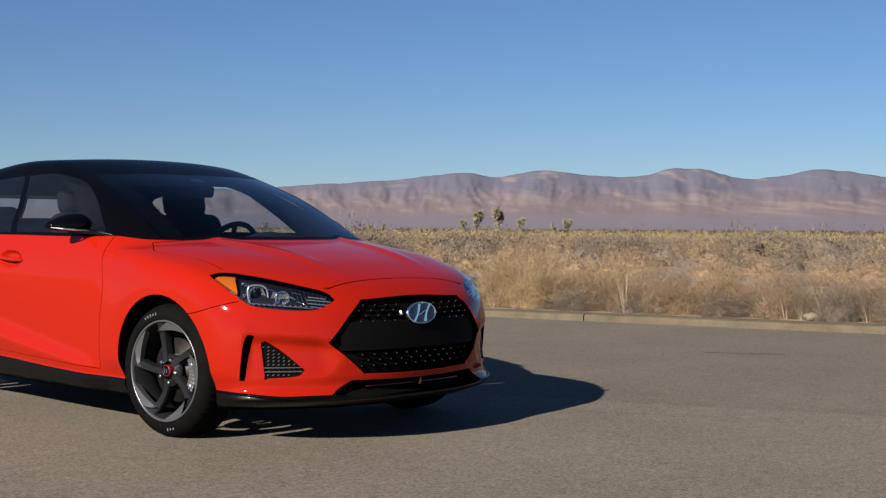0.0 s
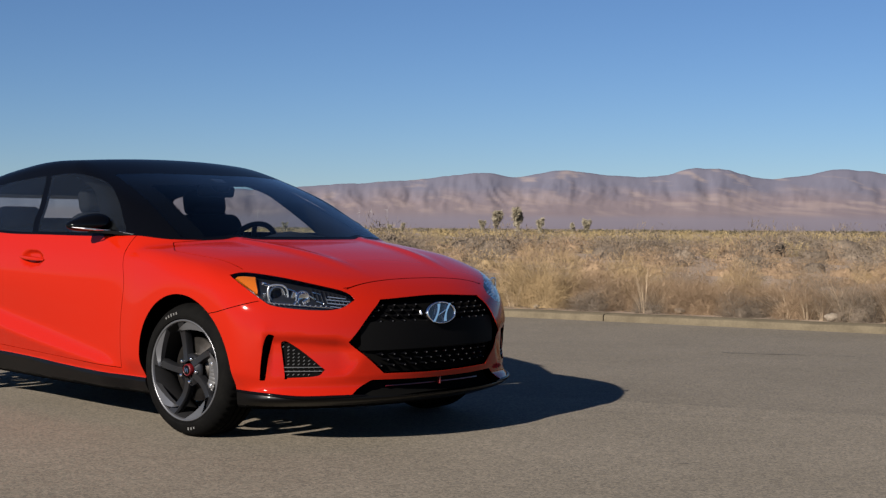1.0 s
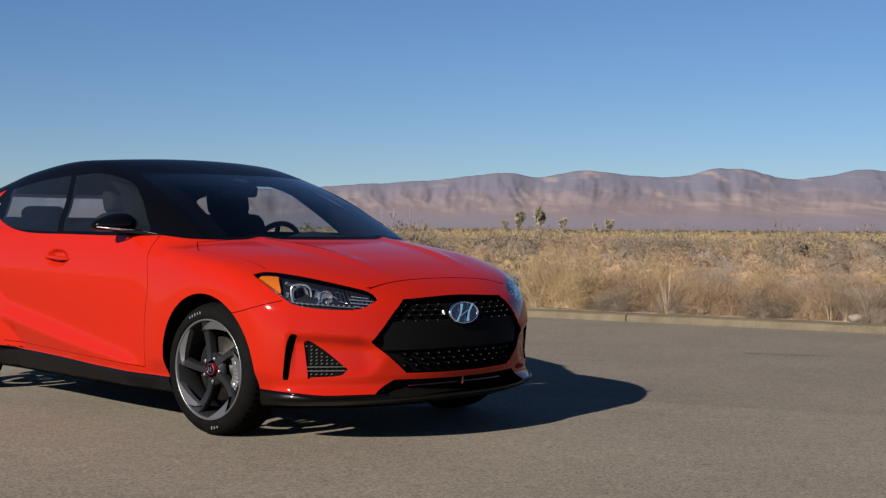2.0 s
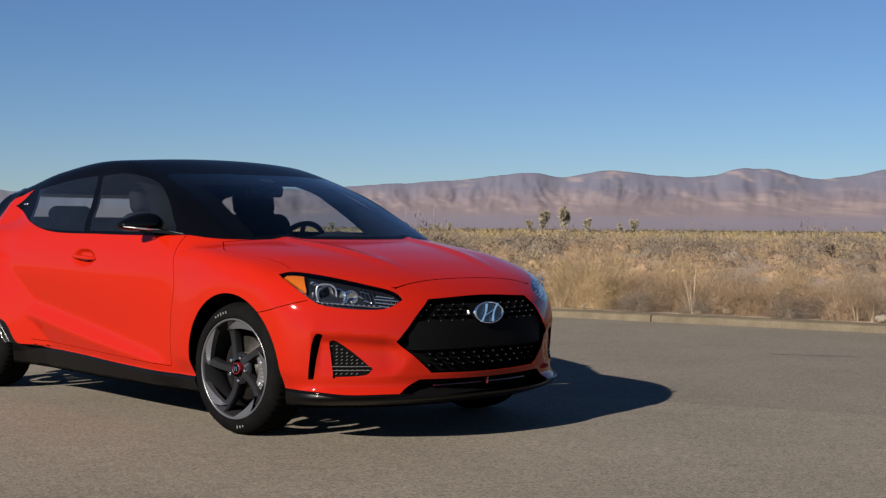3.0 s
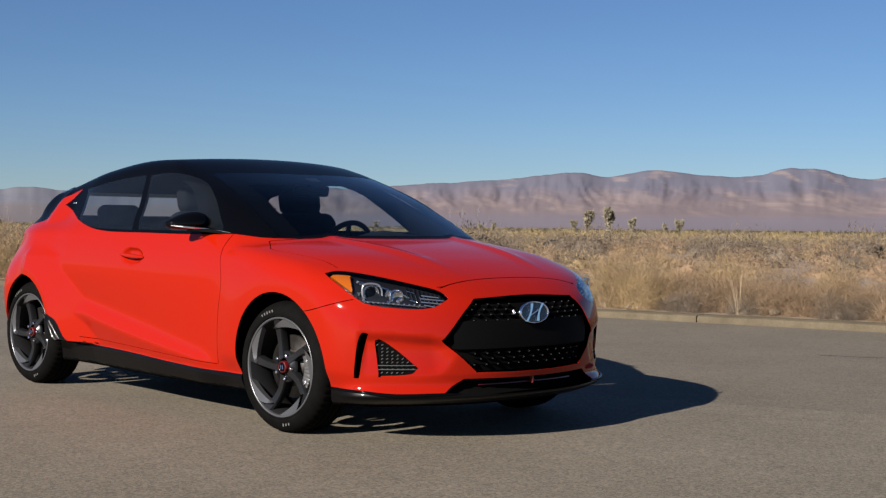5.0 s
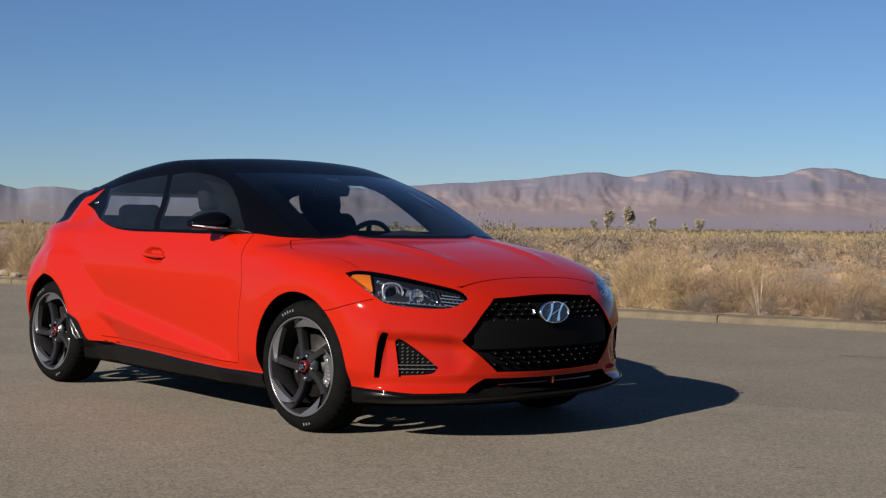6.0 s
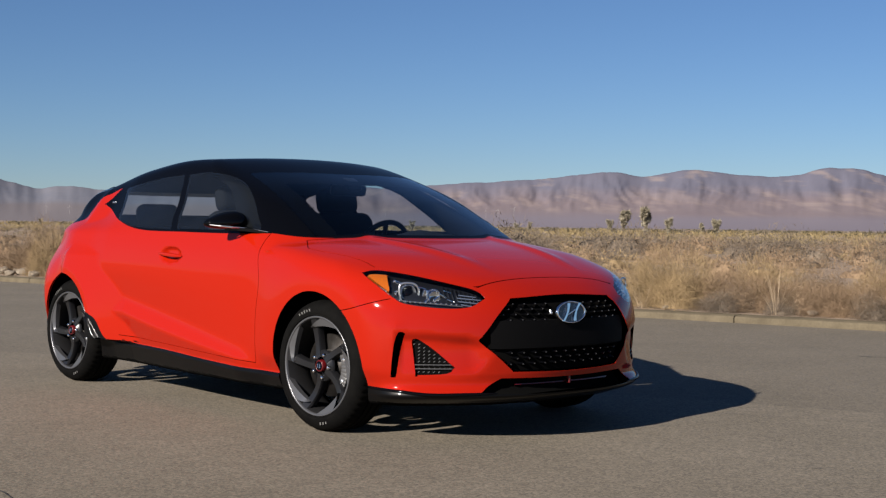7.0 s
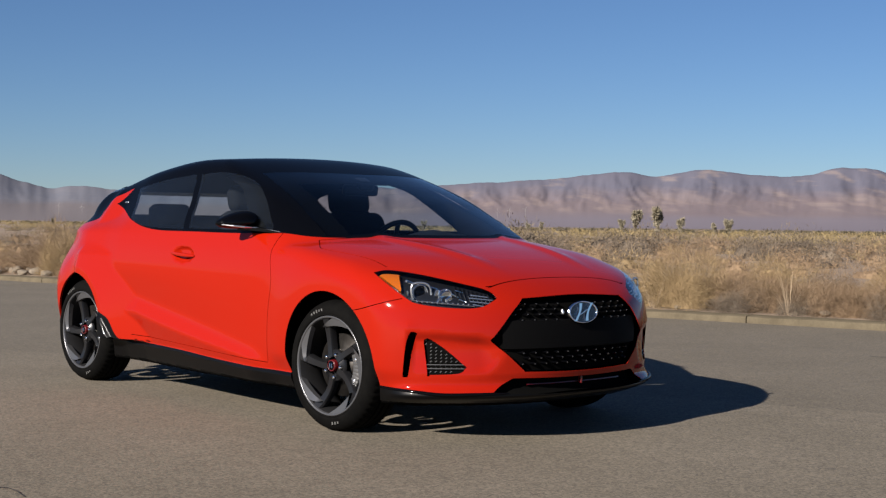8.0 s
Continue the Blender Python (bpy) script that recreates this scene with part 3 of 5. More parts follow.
R = {key: region(key, mid_p) for key in ("arch", "low", "cabin", "amber", "lamp", "grille", "mouth", "slot", "vent", "windscreen", "front_window", "rear_window", "quarter", "back_window", "door", "bumper", "bonnet")}
right = mid_p[:, 1] > 0
free = R["arch"] > 0


def take(mask):
    """Claims the triangles that are still free."""
    global free
    m = free & mask
    free = free & ~m
    return F[m]


glass_cut = {}
for key in ("amber", "lamp", "grille", "mouth", "slot", "vent", "windscreen", "front_window", "rear_window", "quarter", "back_window"):
    glass_cut[key] = free & (R[key] < 0)
    free = free & ~glass_cut[key]
low = take((R["low"] < 0))
cabin_black = take(R["cabin"] < 0)
gap = np.zeros(len(F), bool)
for key in ("door", "bumper", "bonnet"):
    gap |= np.abs(R[key]) < SEAM[key]
gap &= (R["lamp"] > .012) & ((mid_p[:, 0] > -1.7) | ((mid_p[:, 2] < .36) & (mid_p[:, 0] > -2.0)))
take(gap)
door_f = take(R["door"] < 0)
bonnet_f = take((R["bonnet"] < 0) & (mid_p[:, 0] > -.6))
bumper_f = take(R["bumper"] < 0)
wing_f = take(mid_p[:, 0] > -.9)
tail_f = take(mid_p[:, 0] < 9)


def half(Fs, side):
    c = P[Fs].mean(1)[:, 1]
    return Fs[c > 0] if side == "right" else Fs[c <= 0]


panel("bonnet", P, bonnet_f, N, PAINT, car, edge=.002)
front_bumper = panel("front_bumper", P, bumper_f, N, PAINT, car, edge=.004)
c = P[low].mean(1)
panel("floor_pan", P, low[(c[:, 2] < .185)], N, DARK, car, "matt black underbody")
rest = low[c[:, 2] >= .185]
c = P[rest].mean(1)
panel("front_lip", P, rest[c[:, 0] > .2], N, SATIN_BLACK, car, "satin black front splitter")
panel("rear_valance", P, rest[c[:, 0] < -2.7], N, PLASTIC, car)
panel("roof", P, cabin_black, N, BLACK, car, "gloss black roof and pillars")
panel("windscreen", P, F[glass_cut["windscreen"]], N, GLASS, car, "tinted windscreen", edge=0)
panel("back_window", P, F[glass_cut["back_window"]], N, GLASS, car, edge=0)
for side in ("right", "left"):
    door = panel("door", P, half(door_f, side), N, PAINT, car)
    panel("front_wing", P, half(wing_f, side), N, PAINT, car, edge=.002)
    panel("rear_quarter_panel", P, half(tail_f, side), N, PAINT, car)
    sk = rest[(c[:, 0] <= .2) & (c[:, 0] >= -2.7)]
    panel("side_skirt", P, half(sk, side), N, SATIN_BLACK, car, "satin black side skirt")
    panel("front_side_window", P, half(F[glass_cut["front_window"]], side), N, SIDE_GLASS, car, "tinted side window", edge=0)
    panel("rear_side_window", P, half(F[glass_cut["rear_window"]], side), N, SIDE_GLASS, car, "tinted side window", edge=0)
    panel("quarter_trim", P, half(F[glass_cut["quarter"]], side), N, BLACK, car)
# dark lining behind the sheet metal
lining = R["arch"] > 0
ahead_p = mid_p[:, 0] + .35 * mid_p[:, 1] ** 2
header = (ahead_p < -.80) | (np.abs(mid_p[:, 1]) > .545 + .125 * (ahead_p + .2))      # shaded band and sun visors at the screen's head
for key in glass_cut:
    lining &= ~glass_cut[key] | (header if key == "windscreen" else False)
panel("inner_shell", P - N * .014, F[lining], N, FRIT, car, "dark inner body shell", edge=0)


# ------------------------------------------------------------------ the car's parts
def on_skin(a, b, kind="front"):
    """The point of the skin with the given (v, z) on the front, (u, z) on the right flank, or corner ((u - v) / 1.414, z)."""
    lo_t, hi_t = 0.0, 1.2
    for _ in range(3):
        t = np.linspace(lo_t, hi_t, 60)
        one = np.ones_like(t)
        q = {"front": (t, a * one, b * one), "flank": (a * one, t, b * one), "corner": ((t + a) * .7071, (t - a) * .7071, b * one)}[kind]
        k = np.flatnonzero(skin(*q) < 0)
        k = k[-1] if len(k) else 0
        lo_t, hi_t = t[k], t[min(k + 1, 59)]
    p = np.array([[x[k] for x in q]])
    n = slope(skin, p, .002)[0]
    n /= np.linalg.norm(n)
    return Vector((p[0][0], -p[0][1], p[0][2])), Vector((n[0], -n[1], n[2]))


def facing(p, n, up=Vector((0, 0, 1))):
    """A frame at p whose z looks along n, with y as far up as can be."""
    n = n.normalized()
    x = up.cross(n).normalized()
    y = n.cross(x)
    m = Matrix((x, y, n)).transposed().to_4x4()
    m.translation = p
    return m


def mirrored(m):
    return Matrix.Diagonal((1, -1, 1, 1)) @ m


def band(key):
    return F[glass_cut[key]]


def sides(Fs):
    return [half(Fs, "right"), half(Fs, "left")]


# grille
grille = panel("grille", P, band("grille"), N, DARK, car, "black grille with a faceted mesh", edge=-.034, lift=-.036)
mouth = panel("lower_intake", P, band("mouth"), N, DARK, car, edge=-.04, lift=-.042)
bm, bm_tip = bmesh.new(), bmesh.new()
for row in range(13):
    z = .336 + row * .0262
    for col in range(-9, 10):
        v = (col + .5 * (row % 2)) * .064
        if inside(GRILLE, np.array([v]), np.array([z]))[0] > -.018 or .436 < z < .568 or (abs(v) < .125 and z > .55):
            continue
        p, n = on_skin(v, z, "front")
        m = facing(p - n * .034, n)
        w_, h_ = .030, .0128
        ring = [bm.verts.new(m @ Vector(q)) for q in ((-w_, 0, 0), (0, -h_, 0), (w_, 0, 0), (0, h_, 0))]
        top = [bm.verts.new(m @ Vector(q)) for q in ((-.007, 0, .016), (0, -.005, .016), (.007, 0, .016), (0, .005, .016))]
        for k in range(4):
            bm.faces.new((ring[k], ring[(k + 1) % 4], top[(k + 1) % 4], top[k]))
        bm.faces.new(top)
        box(bm_tip, (.0060, .0048, .004), m @ pose(0, 0, .0165), 0)
tagged(part("grille_mesh", bm, BLACK, grille, "gloss black diamond studs"), kind="stuff")
tagged(part("stud_tips", bm_tip, STUD, grille, "small grey stud tips"), kind="stuff")
bm = bmesh.new()
cols = 26
strip = []
for i in range(cols + 1):
    v = -.455 + .91 * i / cols
    line = []
    for z in (.430, .436, .50, .568, .574):
        p, n = on_skin(v, z, "front")
        line.append(bm.verts.new(p - n * (.030 if z in (.430, .574) else .018)))
    strip.append(line)
for a, b in zip(strip, strip[1:]):
    for j in range(4):
        bm.faces.new((a[j], a[j + 1], b[j + 1], b[j]))
bmesh.ops.recalc_face_normals(bm, faces=bm.faces)
part("plate_panel", bm, GRILLE_BLACK, grille, "smooth black panel across the grille", smooth=50)
bm = bmesh.new()
for z, rad in ((.268, .004),):
    tube(bm, [on_skin(-.31 + .62 * i / 20, z, "front")[0] - Vector((.030, 0, 0)) for i in range(21)], rad, 6)
part("intake_strip", bm, RED_TRIM, mouth, "thin red strip")
p, n = on_skin(.0, .277, "front")
bm = box(bmesh.new(), (.02, .010, .036), Matrix.Translation(p - Vector((.012, 0, 0))), .003)
part("tow_cover", bm, RED_TRIM, mouth)


def badge():
    """An oval shield with a bright rim and slanting bars."""
    p, n = on_skin(0.0, .600, "front")
    m = facing(p - n * .012, Vector((1, 0, .10)))
    bm = bmesh.new()
    k = 48
    prof = [(1.0, .0), (1.0, .012), (.97, .017), (.92, .017), (.90, .013)]
    rings = [[bm.verts.new(m @ Vector((.098 * r * math.cos(t), .0525 * r * math.sin(t), h))) for t in (2 * math.pi * i / k for i in range(k))] for r, h in prof]
    for a, b in zip(rings, rings[1:]):
        for i in range(k):
            bm.faces.new((a[i], a[(i + 1) % k], b[(i + 1) % k], b[i]))
    ob = part("badge", bm, CHROME, car, "oval blue badge with a chrome rim", smooth=40)
    bm = bmesh.new()
    bm.faces.new([bm.verts.new(m @ Vector((.089 * math.cos(t), .048 * math.sin(t), .011))) for t in (2 * math.pi * i / k for i in range(k))])
    part("badge_field", bm, material("badge_blue", (.006, .018, .045), .25, coat=.35), ob, "dark blue field")
    for side in (-1, 1):
        bm = bmesh.new()
        pts = []
        for i in range(9):
            t = i / 8
            y = (t - .5) * .084
            lean = .020 * (t - .5) * 2
            bow = side * (.038 - .010 * math.sin(math.pi * t))
            w_ = .0055 + .004 * abs(t - .5) * 2 * (.6 if (t < .5) == (side < 0) else 1)
            pts.append(((bow + lean - w_, y), (bow + lean + w_, y)))
        for h0, h1 in ((.0115, .018),):
            a = [[bm.verts.new(m @ Vector((*q, h))) for q in pr] for pr in pts for h in (h1,)]
            b = [[bm.verts.new(m @ Vector((*q, h0))) for q in pr] for pr in pts]
            for i in range(8):
                bm.faces.new((a[i][0], a[i][1], a[i + 1][1], a[i + 1][0]))
                for j in (0, 1):
                    bm.faces.new((a[i][j], a[i + 1][j], b[i + 1][j], b[i][j]))
        bmesh.ops.recalc_face_normals(bm, faces=bm.faces)
        part("badge_bar", bm, CHROME, ob, "bright slanting bar", smooth=40)
    bm = box(bmesh.new(), (.060, .006, .006), m @ pose(0, 0, .0145, 0, 0, 24), .002)
    part("badge_bar", bm, CHROME, ob, "bright slanting bar")
    return ob



badge()
p, n = on_skin(.118, .606, "front")
part("badge_bracket", box(bmesh.new(), (.016, .024, .012), facing(p - n * .016, n) @ pose(0, 0, 0, 0, 25, 0), .005), SATIN, car, "small pale bracket beside the badge", smooth=40)

# bumper slots, corner vents and head lamps, on both sides
for Fs in sides(band("slot")):
    panel("air_slot", P, Fs, N, DARK, car, "dark air slot", edge=-.05, lift=-.05)
vents = [panel("corner_vent", P, Fs, N, DARK, car, "black triangular mesh vent", edge=-.010, lift=-.012) for Fs in sides(band("vent"))]
for k, vent in enumerate(vents):
    bm = bmesh.new()
    spots = []
    for i in range(9):
        for j in range(12):
            s, z = -.122 + i * .0235, .318 + j * .0155 + (i % 2) * .0
            if inside(VENT, np.array([s]), np.array([z]))[0] < -.009:
                spots.append((s, z))
    for s, z in spots:
        p, n = on_skin(s, z, "corner")
        m = facing(p - n * .011, n)
        if k:
            m = mirrored(m)
        box(bm, (.0105, .0040, .007), m @ pose(0, 0, 0, 0, 0, 35), .001, 1)
    # cells paler than the vent: their glints are put into the grey
    tagged(part("vent_mesh", bm, DULL_TRIM, vent, "rows of small raised cells"), kind="stuff")
    bm = bmesh.new()
    for z0, z1 in ((.3475, .3545), (.3655, .3700)):
        path = [on_skin(-.118 + .172 * i / 10, z0 + (z1 - z0) * i / 10 * 0 + .0, "corner") for i in range(11)]
        pts = [p - n * .004 for p, n in path]
        if k:
            pts = [Vector((q.x, -q.y, q.z)) for q in pts]
        tube(bm, pts, .0022, 6)
    part("vent_bar", bm, DULL_TRIM, vent, "thin grey bar")

# rolled upper ledge of the front lip
for k in (0, 1):
    pts = []
    for i in range(28):
        s = -.34 + .60 * i / 27
        z = .25
        for _ in range(3):
            p, n = on_skin(s, z, "corner")
            z = float(SILL(np.array([p.x]))[0]) - .007
        pts.append(Vector((p.x, -p.y if k else p.y, p.z)) + Vector((n.x, -n.y if k else n.y, n.z)) * .003)
    part("lip_ledge", tube(bmesh.new(), pts, [.002 + .006 * math.sin(math.pi * i / 27) ** .5 for i in range(28)], 10), BLACK, car, "gloss black rolled edge", smooth=60)


def head_lamp(k):
    Fs = sides(np.concatenate([band("lamp"), band("amber")]))[k]
    flip = mirrored if k else (lambda m: m)
    lamp = panel("head_lamp", P, Fs, N, HOUSING, car, "clear head lamp with dark housing and amber corner", edge=-.024, lift=-.028)
    panel("lens", P, Fs, N, LENS, lamp, "clear lens", edge=0)
    am = sides(band("amber"))[k]
    panel("turn_signal", P, am, N, AMBER, lamp, "amber reflector", edge=.02, lift=-.008)

    def at(s, z, deep):
        p, n = on_skin(s, z, "corner")
        return p - n * deep * .55
    aim = Vector((1, -.42, .02))
    # projector: a stepped bowl round a glass ball
    m = flip(facing(at(-.158, .708, .052), aim)) @ Matrix.Diagonal((1, 1, .5, 1))
    turn = Matrix(((0, 0, 1, 0), (1, 0, 0, 0), (0, 1, 0, 0), (0, 0, 0, 1))).inverted()
    bm = lathe(bmesh.new(), [(.038, .0), (.038, .020), (.035, .024), (.032, .020), (.030, .004), (.027, -.002)], 40, m @ turn)
    part("projector_bowl", bm, SATIN, lamp, "bright ring round the projector", smooth=35)
    bm = lathe(bmesh.new(), [(.001, .026), (.009, .025), (.016, .022), (.021, .016), (.024, .006), (.025, -.004)], 32, m @ turn)
    part("projector_ball", bm, BLACK, lamp, "dark glass ball", smooth=60)
    ring = outline([(-.042, .036), (.020, .042), (.046, .014), (.042, -.031), (.0, -.044), (-.038, -.032)], 6)
    pts = [m @ Vector((x, y, .040)) for x, y in ring]
    part("daylight_ring", tube(bmesh.new(), pts + pts[:1], .0052, 8, False), SATIN, lamp, "pale light guide round the projector", smooth=60)
    for i in range(9):
        s_ = -.005 + .020 * i
        rib = [flip(Matrix.Translation(at(s_ + .012 * q, .735 - .010 * i * .5 - .030 * q, .030 + .004 * q))).translation for q in range(3)]
        part("housing_rib", tube(bmesh.new(), rib, .0018, 6), HOUSING, lamp)
    # a smaller second bowl, the bright strip along the foot, and the facets between
    m2 = flip(facing(at(-.040, .694, .050), aim)) @ Matrix.Diagonal((1, 1, .5, 1))
    bm = lathe(bmesh.new(), [(.034, .0), (.034, .022), (.031, .025), (.028, .018), (.012, .004), (.001, .002)], 32, m2 @ turn)
    part("second_bowl", bm, CHROME, lamp, "small bright reflector bowl", smooth=35)
    bm = tube(bmesh.new(), [flip(Matrix.Translation(at(-.20 + .30 * i / 14, .662 - .026 * i / 14, .020))).translation for i in range(15)], .0030, 6)
    part("lamp_strip", bm, CHROME, lamp, "bright strip along the lamp's foot")
    bm = tube(bmesh.new(), [flip(Matrix.Translation(at(-.215 + .10 * i / 8, .742 - .012 * i / 8, .022))).translation for i in range(9)], .0035, 6)
    part("lamp_strip", bm, CHROME, lamp, "bright strip along the lamp's brow")
    for s, z, w_, h_, rot in ((-.205, .752, .060, .016, -20), (-.055, .703, .07, .034, -8), (-.02, .675, .035, .020, 30), (-.07, .665, .03, .012, 45), (.01, .690, .05, .010, -28), (-.095, .728, .045, .010, -14), (.045, .668, .045, .008, -20), (-.215, .690, .014, .045, 10), (.03, .712, .06, .006, -16)):
        bm = box(bmesh.new(), (w_, h_, .010), flip(facing(at(s, z, .045), aim)) @ pose(0, 0, 0, 14, 9, rot), .003)
        part("reflector", bm, CHROME, lamp, "bright facet")
    for z0, s0, s1 in ((.690, .075, .155), (.676, .070, .178), (.660, .075, .165), (.645, .09, .145)):
        bm = tube(bmesh.new(), [flip(Matrix.Translation(at(s0 + (s1 - s0) * i / 6, z0 - .010 * i / 6, .024))).translation for i in range(7)], .0033, 6)
        part("lamp_fin", bm, SATIN, lamp, "thin bright fin")
    for i in range(11):
        s = -.165 + i * .0235
        bm = bmesh.new()
        bmesh.ops.create_icosphere(bm, subdivisions=1, radius=.0056, matrix=flip(Matrix.Translation(at(s, .6535 - .0012 * i, .011))))
        part("led", bm, SATIN, lamp)


head_lamp(0)
head_lamp(1)


# wheels
def wheel_parts():
    bm = lathe(bmesh.new(), [(.241, -.200), (.238, -.19), (.222, -.17), (.215, -.10), (.220, -.045), (.231, -.012)], 96)
    bmesh.ops.recalc_face_normals(bm, faces=bm.faces)
    w = part("wheel", bm, BARREL, None, "five-spoke gunmetal alloy wheel with machined blades", smooth=40)
    bm = bmesh.new()
    prof = [(.236, -.205), (.25, -.218), (.285, -.220), (.306, -.208), (.316, -.192)]
    for g in (-.160, -.122, -.088):
        prof += [(.3185, g - .010), (.3185, g - .006), (.311, g - .005), (.311, g + .005), (.3185, g + .006), (.3185, g + .010)]
    prof += [(.3180, -.064), (.3155, -.048), (.309, -.032), (.296, -.015), (.280, -.004), (.262, .000), (.252, .0005), (.250, -.001), (.247, .0), (.243, -.004), (.238, -.012)]
    steps = 168
    rings = []
    for i in range(steps):
        a = 2 * math.pi * i / steps
        line = []
        for r, x in prof:
            if -.070 < x < -.040 and i % 3 == 0 and r > .3:
                r -= .008
            line.append(bm.verts.new((x, r * math.cos(a), r * math.sin(a))))
        rings.append(line)
    for i in range(steps):
        a, b = rings[i], rings[(i + 1) % steps]
        for j in range(len(prof) - 1):
            bm.faces.new((a[j], b[j], b[j + 1], a[j + 1]))
    bmesh.ops.recalc_face_normals(bm, faces=bm.faces)
    tyre = part("tyre", bm, RUBBER, w, "black low-profile tyre", smooth=50)
    marks = material("tyre_marking", (.07, .07, .068), .7)
    for a0, n_, dr in ((118, 5, 0), (-74, 3, .004)):
        for i in range(n_):
            a = radians(a0 - i * 4.2)
            h = .010 + .004 * ((i * 7) % 3) / 2
            bm = box(bmesh.new(), (.0012, .0085, h), Matrix.Rotation(a, 4, "X") @ pose(-.0012, 0, 0) @ pose(0, .272 + dr, 0, 90, 0, 0), 0)
            part("sidewall_mark", bm, marks, w, "pale worn bar on the sidewall")
    bm = lathe(bmesh.new(), [(.229, -.016), (.231, -.006), (.233, -.004), (.2375, -.003), (.2405, -.004), (.2415, -.012)], 120)
    part("rim_lip", bm, MACHINED, w, "bright machined rim edge", smooth=40)
    for k in range(5):
        a = radians(102 + 72 * k)
        # spoke: a swept bar from the hub to the rim, dished in the middle
        bm = bmesh.new()
        n_ = 12
        rings = []
        for i in range(n_ + 1):
            t = i / n_
            r = .040 + .194 * t
            b = a + radians(16 * (1 - t) - 3)
            wd = .022 - .005 * math.sin(math.pi * min(1, t * 1.1)) + .006 * t
            x = -.030 - .012 * math.sin(math.pi * t) + .018 * t**2
            c, s = math.cos(b), math.sin(b)
            sec = [(-wd, -.035), (-wd, -.010), (-wd * .72, .0), (wd * .72, .0), (wd, -.010), (wd, -.035)]
            rings.append([bm.verts.new((x + dx, r * c - q * s, r * s + q * c)) for q, dx in sec])
        for p, q in zip(rings, rings[1:]):
            for j in range(6):
                bm.faces.new((p[j], p[(j + 1) % 6], q[(j + 1) % 6], q[j]))
        bmesh.ops.recalc_face_normals(bm, faces=bm.faces)
        part("spoke", bm, GUNMETAL, w, "dark gunmetal spoke", smooth=35)
        # machined blade that runs on clockwise along the rim
        bm = bmesh.new()
        n_ = 14
        outer, inner = [], []
        tip, end = (.190, a + radians(4)), (.2325, a - radians(49))
        for i in range(n_ + 1):
            t = i / n_
            b = tip[1] + (end[1] - tip[1]) * t
            outer.append((min(.2335, .190 + .0435 * t / .42), b))
            q = Vector((tip[0] * math.cos(tip[1]), tip[0] * math.sin(tip[1]))).lerp(Vector((end[0] * math.cos(end[1]), end[0] * math.sin(end[1]))), t)
            ri = min(q.length + .010 * math.sin(math.pi * t), outer[-1][0] - .0015)
            inner.append((ri, math.atan2(q.y, q.x)))
        top = [[bm.verts.new((-.008 - (0.010 if j else 0) * (1 - i / n_), r * math.cos(b), r * math.sin(b))) for j, (r, b) in enumerate((outer[i], inner[i]))] for i in range(n_ + 1)]
        low_ = [[bm.verts.new((-.040, r * math.cos(b), r * math.sin(b))) for r, b in (outer[i], inner[i])] for i in range(n_ + 1)]
        for i in range(n_):
            bm.faces.new((top[i][0], top[i][1], top[i + 1][1], top[i + 1][0]))
            bm.faces.new((top[i][1], low_[i][1], low_[i + 1][1], top[i + 1][1]))
        bm.faces.new((top[0][0], low_[0][0], low_[0][1], top[0][1]))
        bmesh.ops.recalc_face_normals(bm, faces=bm.faces)
        part("blade", bm, MACHINED, w, "bright machined blade", smooth=30)
        b = a + radians(36)
        bm = lathe(bmesh.new(), [(.0001, -.022), (.007, -.022), (.0095, -.026), (.0095, -.045)], 6, Matrix.Translation((0, .057 * math.cos(b), .057 * math.sin(b))))
        part("wheel_nut", bm, CHROME, w, smooth=20)
    bm = lathe(bmesh.new(), [(.078, -.055), (.074, -.040), (.046, -.034), (.044, -.030)], 48)
    part("hub", bm, GUNMETAL, w, smooth=30)
    bm = lathe(bmesh.new(), [(.0001, -.018), (.018, -.0185), (.0225, -.021)], 40)
    part("hub_cap", bm, BLACK, w, "dark centre cap", smooth=30)
    bm = lathe(bmesh.new(), [(.0225, -.020), (.0235, -.0185), (.0262, -.0195), (.028, -.024), (.030, -.04)], 48)
    part("hub_ring", bm, RED_TRIM, w, "red ring round the cap", smooth=30)
    for dx in (-.007, .007):
        bm = box(bmesh.new(), (.003, .004, .022), pose(-.0175, dx, 0, 12, 0, 0), .001, 1)
        part("cap_bar", bm, CHROME, w)
    return w


def brake_parts(w):
    bm = lathe(bmesh.new(), [(.06, -.088), (.075, -.075), (.08, -.088), (.152, -.088), (.152, -.112), (.08, -.112)], 64)
    part("brake_disc", bm, STEEL, w, "worn steel brake disc", smooth=40)
    bm = bmesh.new()
    for i in range(9):
        a0 = radians(-34 + i * 7)
        box(bm, (.075, .050, .026), Matrix.Rotation(a0, 4, "X") @ pose(-.088, .148, 0), .008)
    part("brake_caliper", bm, SILVER, w, "grey cast brake caliper", smooth=40)
    for da in (-26, 14):
        bm = lathe(bmesh.new(), [(.0001, .0), (.010, .0), (.012, -.004), (.012, -.02)], 12, Matrix.Rotation(radians(da), 4, "X") @ pose(-.046, .150, 0))
        part("caliper_bolt", bm, SATIN, w, smooth=30)


